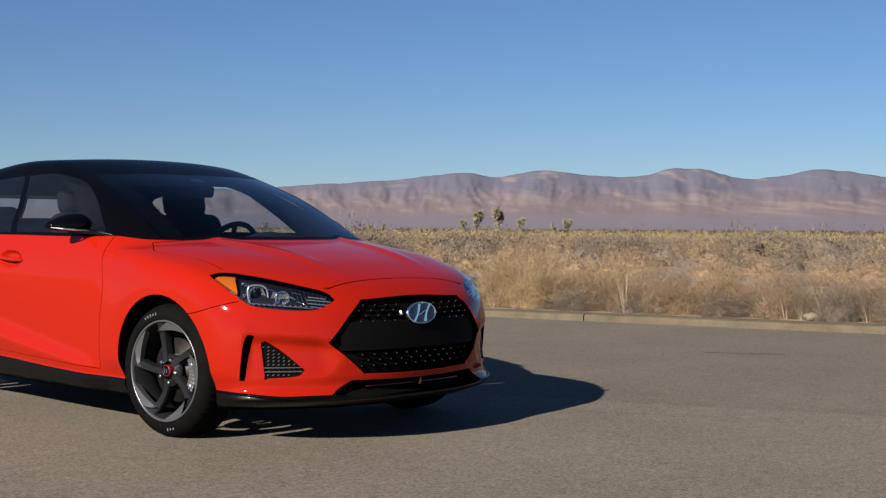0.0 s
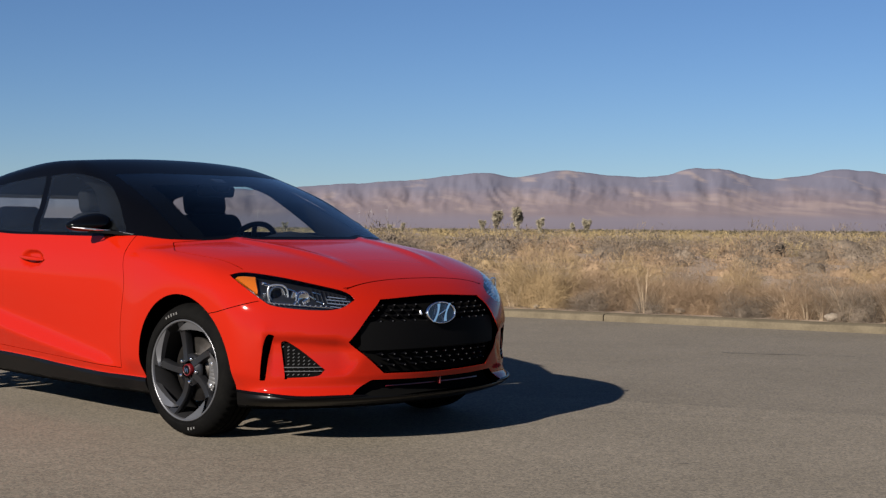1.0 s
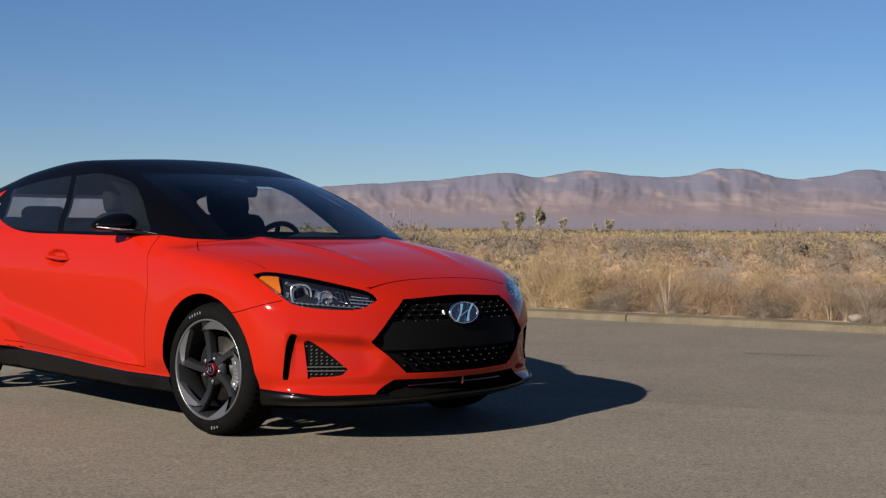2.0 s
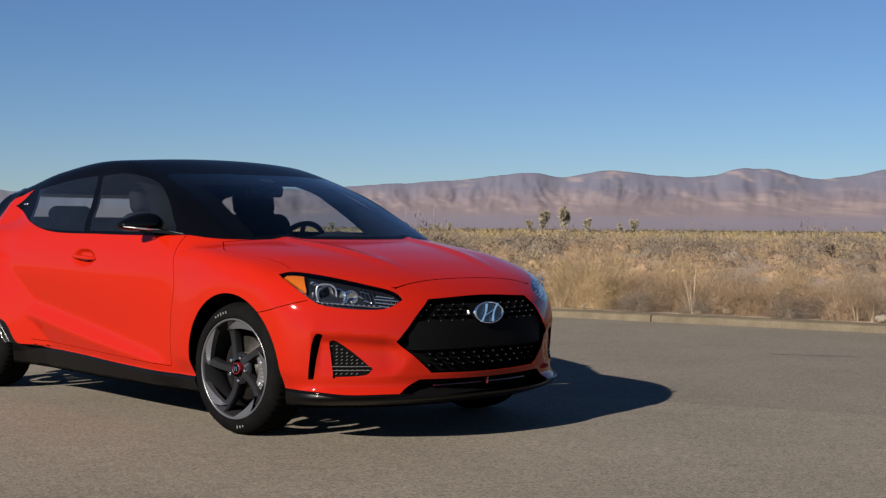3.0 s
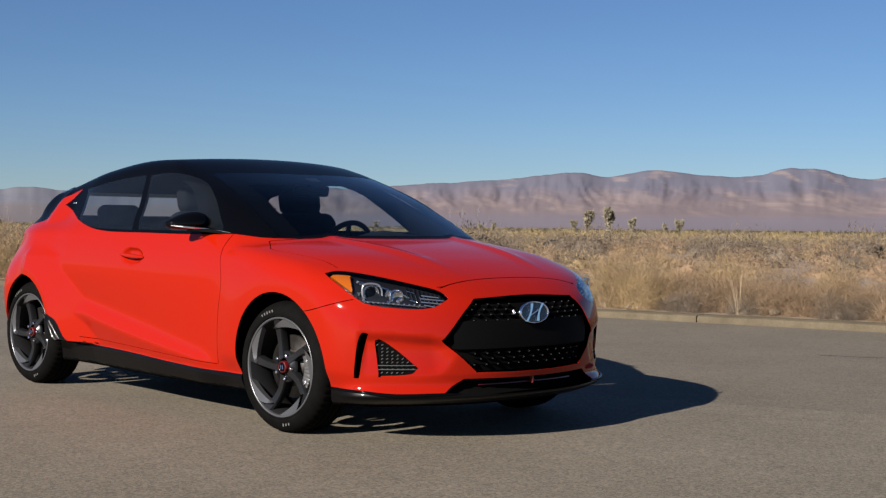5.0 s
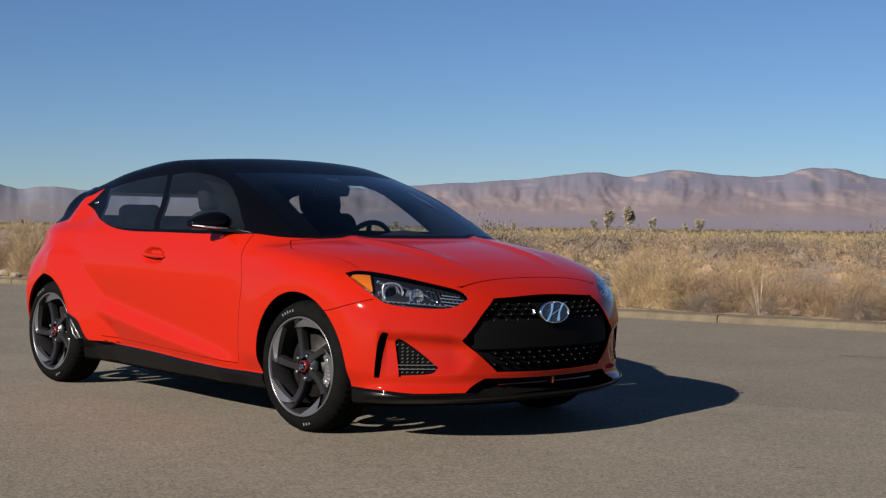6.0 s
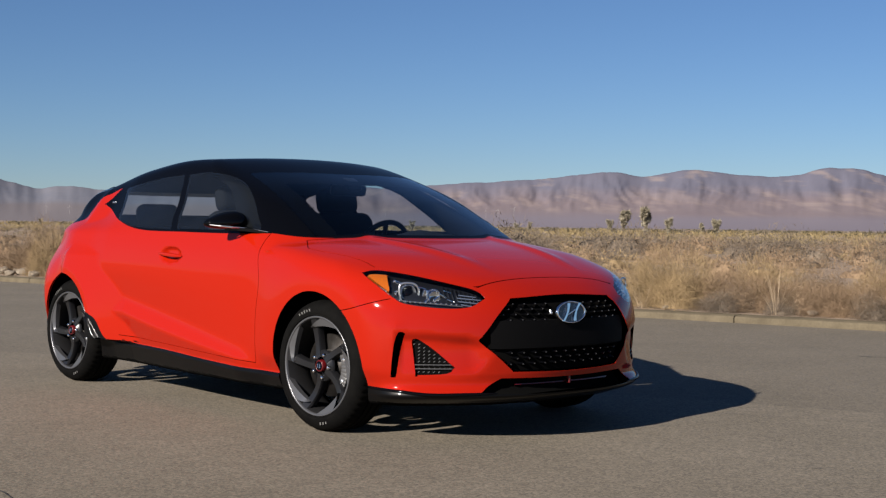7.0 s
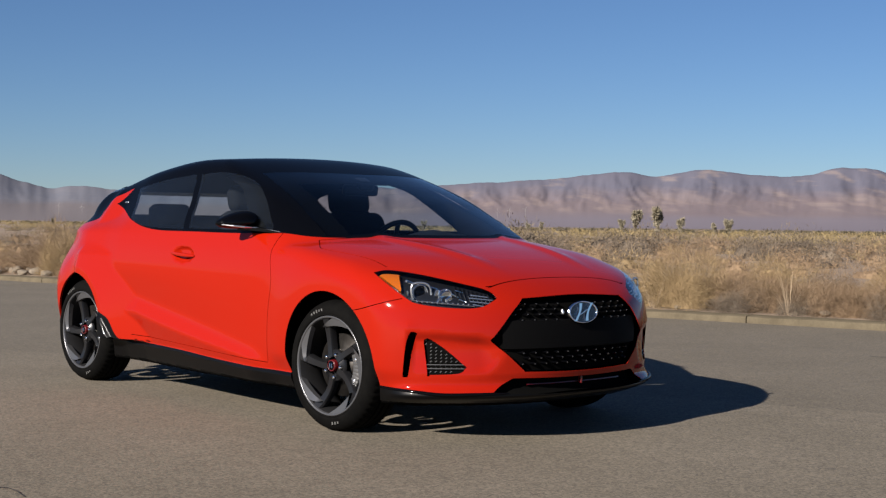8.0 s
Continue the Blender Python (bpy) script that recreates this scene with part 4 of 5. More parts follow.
first = wheel_parts()
brake_parts(first)
first.parent = car
RIGHT = Matrix.Rotation(radians(-90), 4, "Z")
LEFT = Matrix.Rotation(radians(90), 4, "Z")
STEER = Matrix.Rotation(radians(4.5), 4, "Z")
first.matrix_basis = Matrix.Translation((0, -.880, TYRE)) @ STEER @ RIGHT
for u, side in ((-2.65, -1), (0, 1), (-2.65, 1)):
    turn = Matrix.Rotation(radians(0 if u == 0 else 9), 4, "X")
    swing = STEER if u == 0 else Matrix.Rotation(radians(2.5), 4, "Z")
    copy_thing(first, Matrix.Translation((u, side * (.880 if u == 0 else .884), TYRE)) @ swing @ (RIGHT if side < 0 else LEFT) @ turn)
for u in AXLES:
    for side in (-1, 1):
        bm = bmesh.new()
        m = Matrix.Translation((u, side * .50, TYRE)) @ (RIGHT if side < 0 else LEFT)
        lathe(bm, [(.0001, -.02), (.30, -.02), (.372, .02), (.372, .29)], 40, m, (radians(-2), radians(182)))
        bmesh.ops.recalc_face_normals(bm, faces=bm.faces)
        part("arch_liner", bm, DARK, car, "matt black wheel arch liner", smooth=50)


# door mirrors
def door_mirror(side):
    bm = bmesh.new()
    bmesh.ops.create_uvsphere(bm, u_segments=40, v_segments=24, radius=1)
    for v in bm.verts:
        x, y, z = v.co
        sq = lambda t, e: math.copysign(abs(t) ** e, t)
        x, y, z = sq(x, .85), sq(y, .82), sq(z, .85)
        out = .5 + .5 * y                       # 0 at the door, 1 at the tip
        z *= (.070 - .046 * out**1.7) if z > 0 else .030
        z -= .004 * out
        x *= (.088 - .034 * out**2) if x > 0 else .045
        x -= .035 * out
        v.co = (x, side * (.912 + .112 * y), 1.003 + z)
    bmesh.ops.translate(bm, verts=bm.verts, vec=(-.765 if side < 0 else -.80, 0, 0 if side < 0 else -.012))
    mir = part("door_mirror", bm, BLACK, car, "gloss black door mirror with a bright strip", smooth=60)
    bm = bmesh.new()
    path = [(-.655, .835, .974), (-.680, .88, .977), (-.690, .925, .979), (-.720, .972, .984), (-.770, 1.012, .990)]
    tube(bm, [(x + .003, side * y, z) for x, y, z in path], [.0012, .0030, .0050, .0045, .002], 8)
    part("mirror_strip", bm, SATIN, mir, "bright indicator strip")
    bm = bmesh.new()
    arm = [((-.800, .90), (-.690, .90), .962, .990), ((-.760, .85), (-.640, .86), .958, .990), ((-.700, .82), (-.590, .835), .952, .982), ((-.600, .785), (-.535, .800), .950, .966)]
    rings = [[bm.verts.new((x, side * y, z)) for (x, y), z in ((a_, z0), (b_, z0), (b_, (z0 + z1) / 2), (a_, z1))] for a_, b_, z0, z1 in arm]
    for p, q in zip(rings, rings[1:]):
        for j in range(4):
            bm.faces.new((p[j], p[(j + 1) % 4], q[(j + 1) % 4], q[j]))
    bm.faces.new(rings[0])
    bm.faces.new(rings[-1])
    bmesh.ops.recalc_face_normals(bm, faces=bm.faces)
    part("mirror_arm", bm, BLACK, mir, "black mirror foot", smooth=40)
    bm = tube(bmesh.new(), [(-.655, side * .842, .9735), (-.600, side * .838, .968), (-.535, side * .806, .957)], .0014, 6)
    part("foot_edge", bm, SATIN, mir, "thin bright edge")
    bm = bmesh.new()
    bm.faces.new([bm.verts.new((-.812 - .012 * (y > .96), side * y, z)) for y, z in ((.835, .985), (.975, .985), (.975, 1.015), (.91, 1.048), (.845, 1.048))])
    part("mirror_glass", bm, CHROME, mir, "mirror glass")


door_mirror(-1)
door_mirror(1)


# door handles
def door_handle(side):
    bm = bmesh.new()
    rings = []
    for i in range(15):
        t = i / 14
        u = -1.525 + .255 * t
        p, n = on_skin(u, .826 - .012 * t, "flank")
        bow = .014 * math.sin(math.pi * t) ** .6
        hh = .011 * (.45 + .55 * math.sin(math.pi * t) ** .5)
        base = Vector((u, p.y if abs(p.y) > .5 else -.87, p.z))
        q = Vector((base.x, -(.872 + .006), base.z)) + Vector((0, -bow, 0))
        rings.append([bm.verts.new((q.x, side * -(q.y + dy), q.z + dz)) for dy, dz in ((0.010, -hh), (-.003, -hh * .8), (-.006, 0), (-.003, hh * .8), (.010, hh))])
    for a, b in zip(rings, rings[1:]):
        for j in range(4):
            bm.faces.new((a[j], a[j + 1], b[j + 1], b[j]))
    bmesh.ops.recalc_face_normals(bm, faces=bm.faces)
    part("door_handle", bm, PAINT, car, "body-coloured pull handle", smooth=60)


door_handle(-1)
door_handle(1)

# bright marker on the quarter trim and chrome edge ahead of the rear wheel
p, n = on_skin(-2.42, 1.120, "flank")
bm = box(bmesh.new(), (.052, .010, .004), facing(p + n * .001, n), .001, 1)
part("trim_mark", bm, SATIN, car, "small pale bar")
bm = tube(bmesh.new(), [on_skin(-2.265 + .018 * i, .415 - .021 * i, "flank")[0] for i in range(6)], .0016, 6)
part("skirt_edge", bm, DULL_TRIM, car, "thin bright edge")

# small lip spoiler at the roof's end
bm = bmesh.new()
rings = []
for i in range(25):
    v = -.56 + 1.12 * i / 24
    tip = 1 - .25 * abs(v / .60) ** 3
    u0 = -2.74 + .18 * v * v
    zt = float(cabin_top(np.array([u0]), np.array([abs(v)]))[0])
    rings.append([bm.verts.new((u0 + du * tip, -v, zt + dz)) for du, dz in ((.12, -.030), (.0, -.004), (-.07, -.014), (-.125, -.030), (-.135, -.042), (-.11, -.052), (.0, -.024))])
for a, b in zip(rings, rings[1:]):
    for j in range(6):
        bm.faces.new((a[j], a[j + 1], b[j + 1], b[j]))
bmesh.ops.recalc_face_normals(bm, faces=bm.faces)
part("roof_spoiler", bm, BLACK, car, "gloss black roof spoiler", smooth=50)

# thick trim inside the screen pillars
for side in (-1, 1):
    bm = bmesh.new()
    rings = []
    for i in range(13):
        t = i / 12
        z = .93 + .34 * t
        y = .745 - .135 * t - .05 * t * t
        front = -.42 - .70 * t
        back = -.86 - .46 * t**1.1 - .16 * max(0, t - .8) / .2
        rings.append([bm.verts.new((x, side * -(y - dy), z)) for x, dy in ((front, .02), ((front + back) / 2, .05), (back, .02), (back, .0), (front, .0))])
    for a, b in zip(rings, rings[1:]):
        for k in range(5):
            bm.faces.new((a[k], a[(k + 1) % 5], b[(k + 1) % 5], b[k]))
    bmesh.ops.recalc_face_normals(bm, faces=bm.faces)
    part("pillar_trim", bm, DARK, car, "dark inner pillar trim", smooth=50)


# cabin
def seat(u, v, name="front_seat", w=.50, high=1.02):
    bm = box(bmesh.new(), (.50, w, .16), pose(.10, 0, .50, 0, -8, 0), .06, 4)
    st = part(name, bm, FABRIC, car, "dark fabric seat with a head restraint", smooth=60)
    st.matrix_basis = Matrix.Translation((u, -v, 0))
    bm = box(bmesh.new(), (.15, w, high - .52), pose(-.20, 0, .52 + (high - .52) / 2, 0, -18, 0), .06, 4)
    for vv in bm.verts:
        t = max(0, (vv.co.z - .75) / (high - .75))
        vv.co.y *= 1 - .18 * t**2
    part("backrest", bm, FABRIC, st, smooth=60)
    bm = box(bmesh.new(), (.11, .28, .15), pose(-.310, 0, high + .060, 0, -12, 0), .045, 4)
    part("head_restraint", bm, FABRIC, st, smooth=60)
    for y in (-.06, .06):
        part("restraint_post", tube(bmesh.new(), [(-.29, y, high - .04), (-.315, y, high + .04)], .007, 6), SATIN, st)


seat(-1.22, .36, high=1.08)
seat(-1.22, -.36, high=1.08)
seat(-2.20, .34, "rear_seat", .50, .98)
seat(-2.20, -.34, "rear_seat", .50, .98)
bm = bmesh.new()
rings = []
for i in range(17):
    y = -.74 + 1.48 * i / 16
    hump = .05 * math.exp(-((y - .37) / .2) ** 2)
    f_ = .10 * (y / .74) ** 2
    rings.append([bm.verts.new((x - f_, y, z)) for x, z in ((-.22, .90), (-.45, .925 + hump * .4), (-.70, .925 + hump), (-.84, .885 + hump), (-.86, .75), (-.75, .55), (-.65, .45))])
for a, b in zip(rings, rings[1:]):
    for j in range(6):
        bm.faces.new((a[j], a[j + 1], b[j + 1], b[j]))
bmesh.ops.recalc_face_normals(bm, faces=bm.faces)
part("dashboard", bm, PLASTIC, car, "black dashboard", smooth=50)
bm = bmesh.new()
wheel_m = pose(-1.06, .35, .850, 0, -66, 0)
ring_pts = [wheel_m @ Vector((.182 * math.cos(t), .182 * math.sin(t), 0)) for t in (2 * math.pi * i / 40 for i in range(41))]
tube(bm, ring_pts, .016, 10, False)
sw = part("steering_wheel", bm, PLASTIC, car, "black leather steering wheel", smooth=60)
bm = box(bmesh.new(), (.13, .15, .05), wheel_m, .02, 3)
part("steering_boss", bm, PLASTIC, sw, smooth=50)
for a in (-8, 90, 188):
    bm = box(bmesh.new(), (.13, .03, .014), wheel_m @ pose(0, 0, 0, 0, 0, a + 90 - 90) @ pose(.115, 0, 0), .004)
    part("steering_spoke", bm, PLASTIC, sw, smooth=50)
bm = box(bmesh.new(), (.045, .24, .065), pose(-.93, -.03 + .03, 1.196, 0, 12, 0), .018, 3)
rm = part("rear_view_mirror", bm, PLASTIC, car, "black interior mirror", smooth=50)
bm = box(bmesh.new(), (.10, .09, .05), pose(-.90, .0, 1.228, 0, 24, 0), .015, 3)
part("sensor_pod", bm, PLASTIC, rm, smooth=50)
bm = bmesh.new()
box(bm, (2.6, 1.5, .05), pose(-1.75, 0, .33), .01)
part("cabin_floor", bm, DARK, car, "dark cabin floor")
bm = box(bmesh.new(), (.06, 1.30, .48), pose(-2.45, 0, .66, 0, -14, 0), .02)
part("rear_bulkhead", bm, DARK, car)
bm = box(bmesh.new(), (.05, 1.4, .55), pose(-.52, 0, .62), .01)
part("front_bulkhead", bm, DARK, car)


# ------------------------------------------------------------------ the desert beyond the kerb
def big_mesh(name, verts, tris, mats, smooth=False):
    """A mesh straight from arrays."""
    me = bpy.data.meshes.new(name)
    me.vertices.add(len(verts))
    me.vertices.foreach_set("co", np.asarray(verts, np.float32).ravel())
    me.loops.add(len(tris) * 3)
    me.loops.foreach_set("vertex_index", np.asarray(tris, np.int32).ravel())
    me.polygons.add(len(tris))
    me.polygons.foreach_set("loop_start", np.arange(len(tris), dtype=np.int32) * 3)
    if smooth:
        me.polygons.foreach_set("use_smooth", np.ones(len(tris), bool))
    me.materials.append(mats)
    me.update(calc_edges=True)
    return me


def fractal(x, y, seed, octaves=5, ridged=False):
    """Smooth random relief on a lattice, in numpy."""
    g = np.random.RandomState(seed)
    tot, amp = np.zeros_like(x), 1.0
    for o in range(octaves):
        tab = g.rand(256, 256)
        xi, yi = np.floor(x).astype(int), np.floor(y).astype(int)
        fx, fy = x - xi, y - yi
        fx, fy = fx * fx * (3 - 2 * fx), fy * fy * (3 - 2 * fy)
        a, b = tab[xi % 256, yi % 256], tab[(xi + 1) % 256, yi % 256]
        c, d = tab[xi % 256, (yi + 1) % 256], tab[(xi + 1) % 256, (yi + 1) % 256]
        n = (a * (1 - fx) + b * fx) * (1 - fy) + (c * (1 - fx) + d * fx) * fy
        tot += amp * ((1 - np.abs(2 * n - 1)) if ridged else n)
        x, y, amp = x * 2.03 + 7.1, y * 2.03 + 3.7, amp * .5
    return tot / 2


def mountains(name, label, az0, az1, near, far_r, sky_line, mat, seed, relief):
    """A range seen from the road: its crest's height (parts of its distance) follows sky_line, by compass degrees from +y to the right."""
    na, nr = 560, 60
    az = np.linspace(az0, az1, na)
    t = np.linspace(0, 1.25, nr)
    A, T = np.meshgrid(az, t, indexing="ij")
    Rr = near + (far_r - near) * T
    crest = (sky_line(A) + .0016 * (fractal(A * 2.2, A * 0, seed + 20, 5) - .5)) * far_r
    warp = fractal(A * .6, T * 2.0, seed + 1, 3) - .5
    spur = fractal(A * 1.1 + warp * 1.6, T * 1.5 + A * .2, seed, 5, True)
    fine = fractal(A * 4.6 + warp * 3, T * 5.0, seed + 3, 5, True)
    rise = np.clip(T, 0, 1) ** 1.9
    rise = np.where(T > 1, 1 - (T - 1) * 2.0, rise)
    foot = np.clip((T - .35) / .35, 0, 1) * np.clip((1.0 - T) / .16, .12, 1)
    H = crest * rise * (1 - (relief * (1 - spur) + relief * .30 * (1 - fine)) * foot)
    H = np.maximum(H, -2)
    X, Y = Rr * np.sin(np.radians(A)), Rr * np.cos(np.radians(A))
    V = np.stack([X, Y, H - 1.0], -1).reshape(-1, 3)
    i, j = np.meshgrid(np.arange(na - 1), np.arange(nr - 1), indexing="ij")
    a = (i * nr + j).ravel()
    tri = np.concatenate([np.stack([a, a + nr, a + nr + 1], 1), np.stack([a, a + nr + 1, a + 1], 1)])
    tri = tri[:, ::-1]
    ob = new(name, big_mesh(name, V, tri, mat, True))
    return tagged(ob, label, "mountains", kind="structure")


# the range's violet cast is haze, mixed into its base colour
ROCK_HAZED = material("mountain_rock_hazed", (.1514, .1234, .1332), .95, second=(.1628, .1332, .1408), scale=.0045, amount=.7, spec=.1)
# the far ridge's blue-grey is distance haze, put into the base colour
ROCK_FAR_HAZED = material("far_rock_hazed", (.1173, .1249, .1552), .95, second=(.14, .14, .1628), scale=.004, spec=.1)


def color_belt(m, color, edge, low, high, patch=(.006, .006, .006), wander=90, most=1.0):
    """Another colour where the height, strayed by noise, passes from low to high. edge: the noise's share that stays
    bare.
    """
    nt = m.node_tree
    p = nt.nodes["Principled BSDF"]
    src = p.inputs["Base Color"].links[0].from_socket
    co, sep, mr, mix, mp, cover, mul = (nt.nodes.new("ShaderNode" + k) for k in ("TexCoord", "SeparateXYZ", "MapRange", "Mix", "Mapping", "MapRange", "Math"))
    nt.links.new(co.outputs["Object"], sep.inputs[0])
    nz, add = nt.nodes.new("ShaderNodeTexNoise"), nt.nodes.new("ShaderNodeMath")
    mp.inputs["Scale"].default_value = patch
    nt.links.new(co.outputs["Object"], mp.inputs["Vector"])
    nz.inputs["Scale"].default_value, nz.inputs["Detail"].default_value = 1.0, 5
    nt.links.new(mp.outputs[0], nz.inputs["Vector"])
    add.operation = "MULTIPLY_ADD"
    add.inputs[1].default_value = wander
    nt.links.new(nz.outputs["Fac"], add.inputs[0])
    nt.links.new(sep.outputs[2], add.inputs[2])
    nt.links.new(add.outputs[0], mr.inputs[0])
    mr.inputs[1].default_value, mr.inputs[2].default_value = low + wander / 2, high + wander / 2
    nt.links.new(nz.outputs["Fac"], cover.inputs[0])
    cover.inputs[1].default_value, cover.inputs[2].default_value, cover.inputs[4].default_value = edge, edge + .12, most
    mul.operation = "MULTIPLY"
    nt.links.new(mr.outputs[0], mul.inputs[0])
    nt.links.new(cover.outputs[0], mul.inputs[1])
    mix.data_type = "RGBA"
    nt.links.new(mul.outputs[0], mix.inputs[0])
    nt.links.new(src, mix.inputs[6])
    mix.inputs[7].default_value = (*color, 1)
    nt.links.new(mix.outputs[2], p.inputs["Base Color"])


color_belt(ROCK_HAZED, (.215, .172, .166), .50, 20, 40, (.012, .0008, .030), 24, .8)       # pale pinkish patches, sunlit slopes put into the colour
color_belt(ROCK_HAZED, (0.1135, 0.1120, 0.1453), -1, 60, 115, (.010, .0006, .02), 80)                                     # bluer towards the crest, haze put into the colour
color_belt(ROCK_HAZED, (.240, .195, .182), .57, 30, 44, (.014, .0009, .034), 20, .6)      # a second, lighter layer of painted sunlit patches
color_belt(ROCK_HAZED, (.155, .138, .162), -1, 32, 16, (.0016, .0003, .05), 22)             # grey plain below
color_belt(ROCK_HAZED, (.205, .168, .174), .55, 24, 8, (.0014, .0002, .16), 12, .7)          # with pale streaks
color_belt(ROCK_FAR_HAZED, (.135, .122, .130), -1, 60, 44, (.010, .0006, .02), 20)          # paler plain below the far ridge
main_line = curve((-32, .030), (-22, .0345), (-14, .0305), (-6, .0285), (-3, .0275), (-1.2, .0305), (.8, .0325), (3.6, .0365), (6.0, .0405), (7.1, .0380), (9.0, .0425), (11.0, .0390), (13.0, .0385), (14.6, .0445), (15.7, .0432), (17.1, .0375), (18.8, .0385), (20.0, .0430), (20.9, .0425), (22.7, .0380), (26, .035), (34, .04), (44, .03))
left_line = curve((-40, .045), (-24, .040), (-19.2, .0318), (-18.2, .0262), (-17.2, .0230), (-16.4, .0249), (-15.0, .0228), (-13, .0235), (-11, .025), (-6, .024), (0, .02))
mountains("mountain_range", "hazy pinkish-brown desert mountain range with eroded spurs", -7, 44, 2100, 3900, main_line, ROCK_HAZED, 5, .17)
mountains("far_mountain_range", "distant mountain ridge with blue-grey haze in its colour", -44, 2, 3300, 4500, left_line, ROCK_FAR_HAZED, 11, .04)


# plants -------------------------------------------------------------
def blades(rs, count, spread, height, lean, width, segs=3):
    """A tuft of bent blades. Returns vertices and triangles."""
    a = rs.rand(count) * 2 * np.pi
    r0 = spread * .35 * np.sqrt(rs.rand(count))
    h = height * (.45 + .55 * rs.rand(count))
    ln = lean * (.25 + .75 * rs.rand(count)) * h
    droop = rs.rand(count) * .35
    d = np.stack([np.cos(a), np.sin(a)], 1)
    side = np.stack([-d[:, 1], d[:, 0]], 1) * np.cos(rs.rand(count, 1) * 6)
    V, Tn = [], []
    for k in range(segs + 1):
        t = k / segs
        c = d * (r0 + ln * t**1.6)[:, None]
        z = h * (t - droop * t**2.5)
        w = width * (1 - .85 * t) * (.7 + .6 * rs.rand(count))
        for sgn in (-1, 1):
            V.append(np.concatenate([c + side * (sgn * w)[:, None], z[:, None]], 1))
    V = np.stack(V, 1)
    n = V.shape[1]
    base = np.arange(count)[:, None] * n
    for k in range(segs):
        q = k * 2
        Tn += [base + np.array([[q, q + 1, q + 3]]), base + np.array([[q, q + 3, q + 2]])]
    return V.reshape(-1, 3), np.concatenate(Tn)


def twigs(rs, count, rx, rz, size, thick, lift=.08, ragged=.40):
    """A shrub: short twigs on and in an uneven dome."""
    d = rs.randn(count, 3)
    d[:, 2] = np.abs(d[:, 2]) * .9 + .05
    d /= np.linalg.norm(d, axis=1)[:, None]
    lump = 1 + .22 * np.sin(d[:, 0] * 5 + rs.rand() * 6) + .18 * np.sin(d[:, 1] * 6 + rs.rand() * 6)
    rad = (.35 + .65 * rs.rand(count) ** .45) * lump
    c = d * rad[:, None] * np.array([rx, rx, rz])
    dirn = d * .55 + rs.randn(count, 3) * .65 + np.array([0, 0, lift])
    dirn /= np.linalg.norm(dirn, axis=1)[:, None]
    sd = np.cross(dirn, d + rs.randn(count, 3) * ragged)
    sd /= np.linalg.norm(sd, axis=1)[:, None]
    L = size * (.5 + rs.rand(count))[:, None]
    Wd = thick * (.5 + rs.rand(count))[:, None]
    V = np.stack([c - sd * Wd, c + sd * Wd, c + dirn * L], 1)
    V[:, :, 2] = np.maximum(V[:, :, 2], 0)
    return V.reshape(-1, 3), np.arange(count * 3).reshape(-1, 3)


def join(parts):
    V, Tn, n = [], [], 0
    for v, t in parts:
        V.append(v)
        Tn.append(t + n)
        n += len(v)
    return np.concatenate(V), np.concatenate(Tn)


STRAW = material("dry_grass", (0.2473, 0.1809, 0.0996), .85, second=(0.1994, 0.1402, 0.0738), scale=2.0, per_island=.14, spec=.2)
RUST = material("dry_brown_stems", (0.2013, 0.1404, 0.0874), .9, second=(0.1519, 0.1048, 0.0668), scale=2.0, per_island=.14, spec=.2)
SAGE = material("grey_sage_twigs", (0.1429, 0.1143, 0.0866), .9, second=(0.0811, 0.0649, 0.0494), scale=.8, per_island=.14, spec=.2)
YELLOW = material("yellow_rabbitbrush", (.225, .175, .090), .9, second=(.185, .142, .074), scale=1.5, per_island=.14, spec=.2)
OLIVE = material("olive_creosote", (.0568, .05, .0303), .9, second=(.0394, .0348, .0212), scale=1.5, per_island=.16, spec=.2)
PALE = material("pale_stems", (.3179, .2498, .1741), .85, per_island=.25, spec=.2)

rs = np.random.RandomState(4)


def core(r, rx, rz, rings=7, around=12):
    """The dense inner mass of a shrub: an uneven dome."""
    ph = r.rand(4) * 6.28
    V = [(0, 0, rz)]
    for i in range(1, rings):
        el = math.pi / 2 * (1 - i / (rings - 1))
        for j in range(around):
            a = 2 * math.pi * (j + .5 * (i % 2)) / around
            q = 1 + .16 * math.sin(3 * a + ph[0] + 2 * el) + .12 * math.sin(5 * a + ph[1]) + .10 * math.sin(4 * el + ph[2] + a) + .09 * r.randn()
            V.append((rx * q * math.cos(el) * math.cos(a), rx * q * math.cos(el) * math.sin(a), rz * q * math.sin(el) * (1 if i < rings - 1 else 0)))
    T_ = [(0, 1 + j, 1 + (j + 1) % around) for j in range(around)]
    for i in range(rings - 2):
        for j in range(around):
            a, b = 1 + i * around + j, 1 + i * around + (j + 1) % around
            c, d = a + around, b + around
            T_ += [(a, c, d), (a, d, b)]
    return np.array(V), np.array(T_)


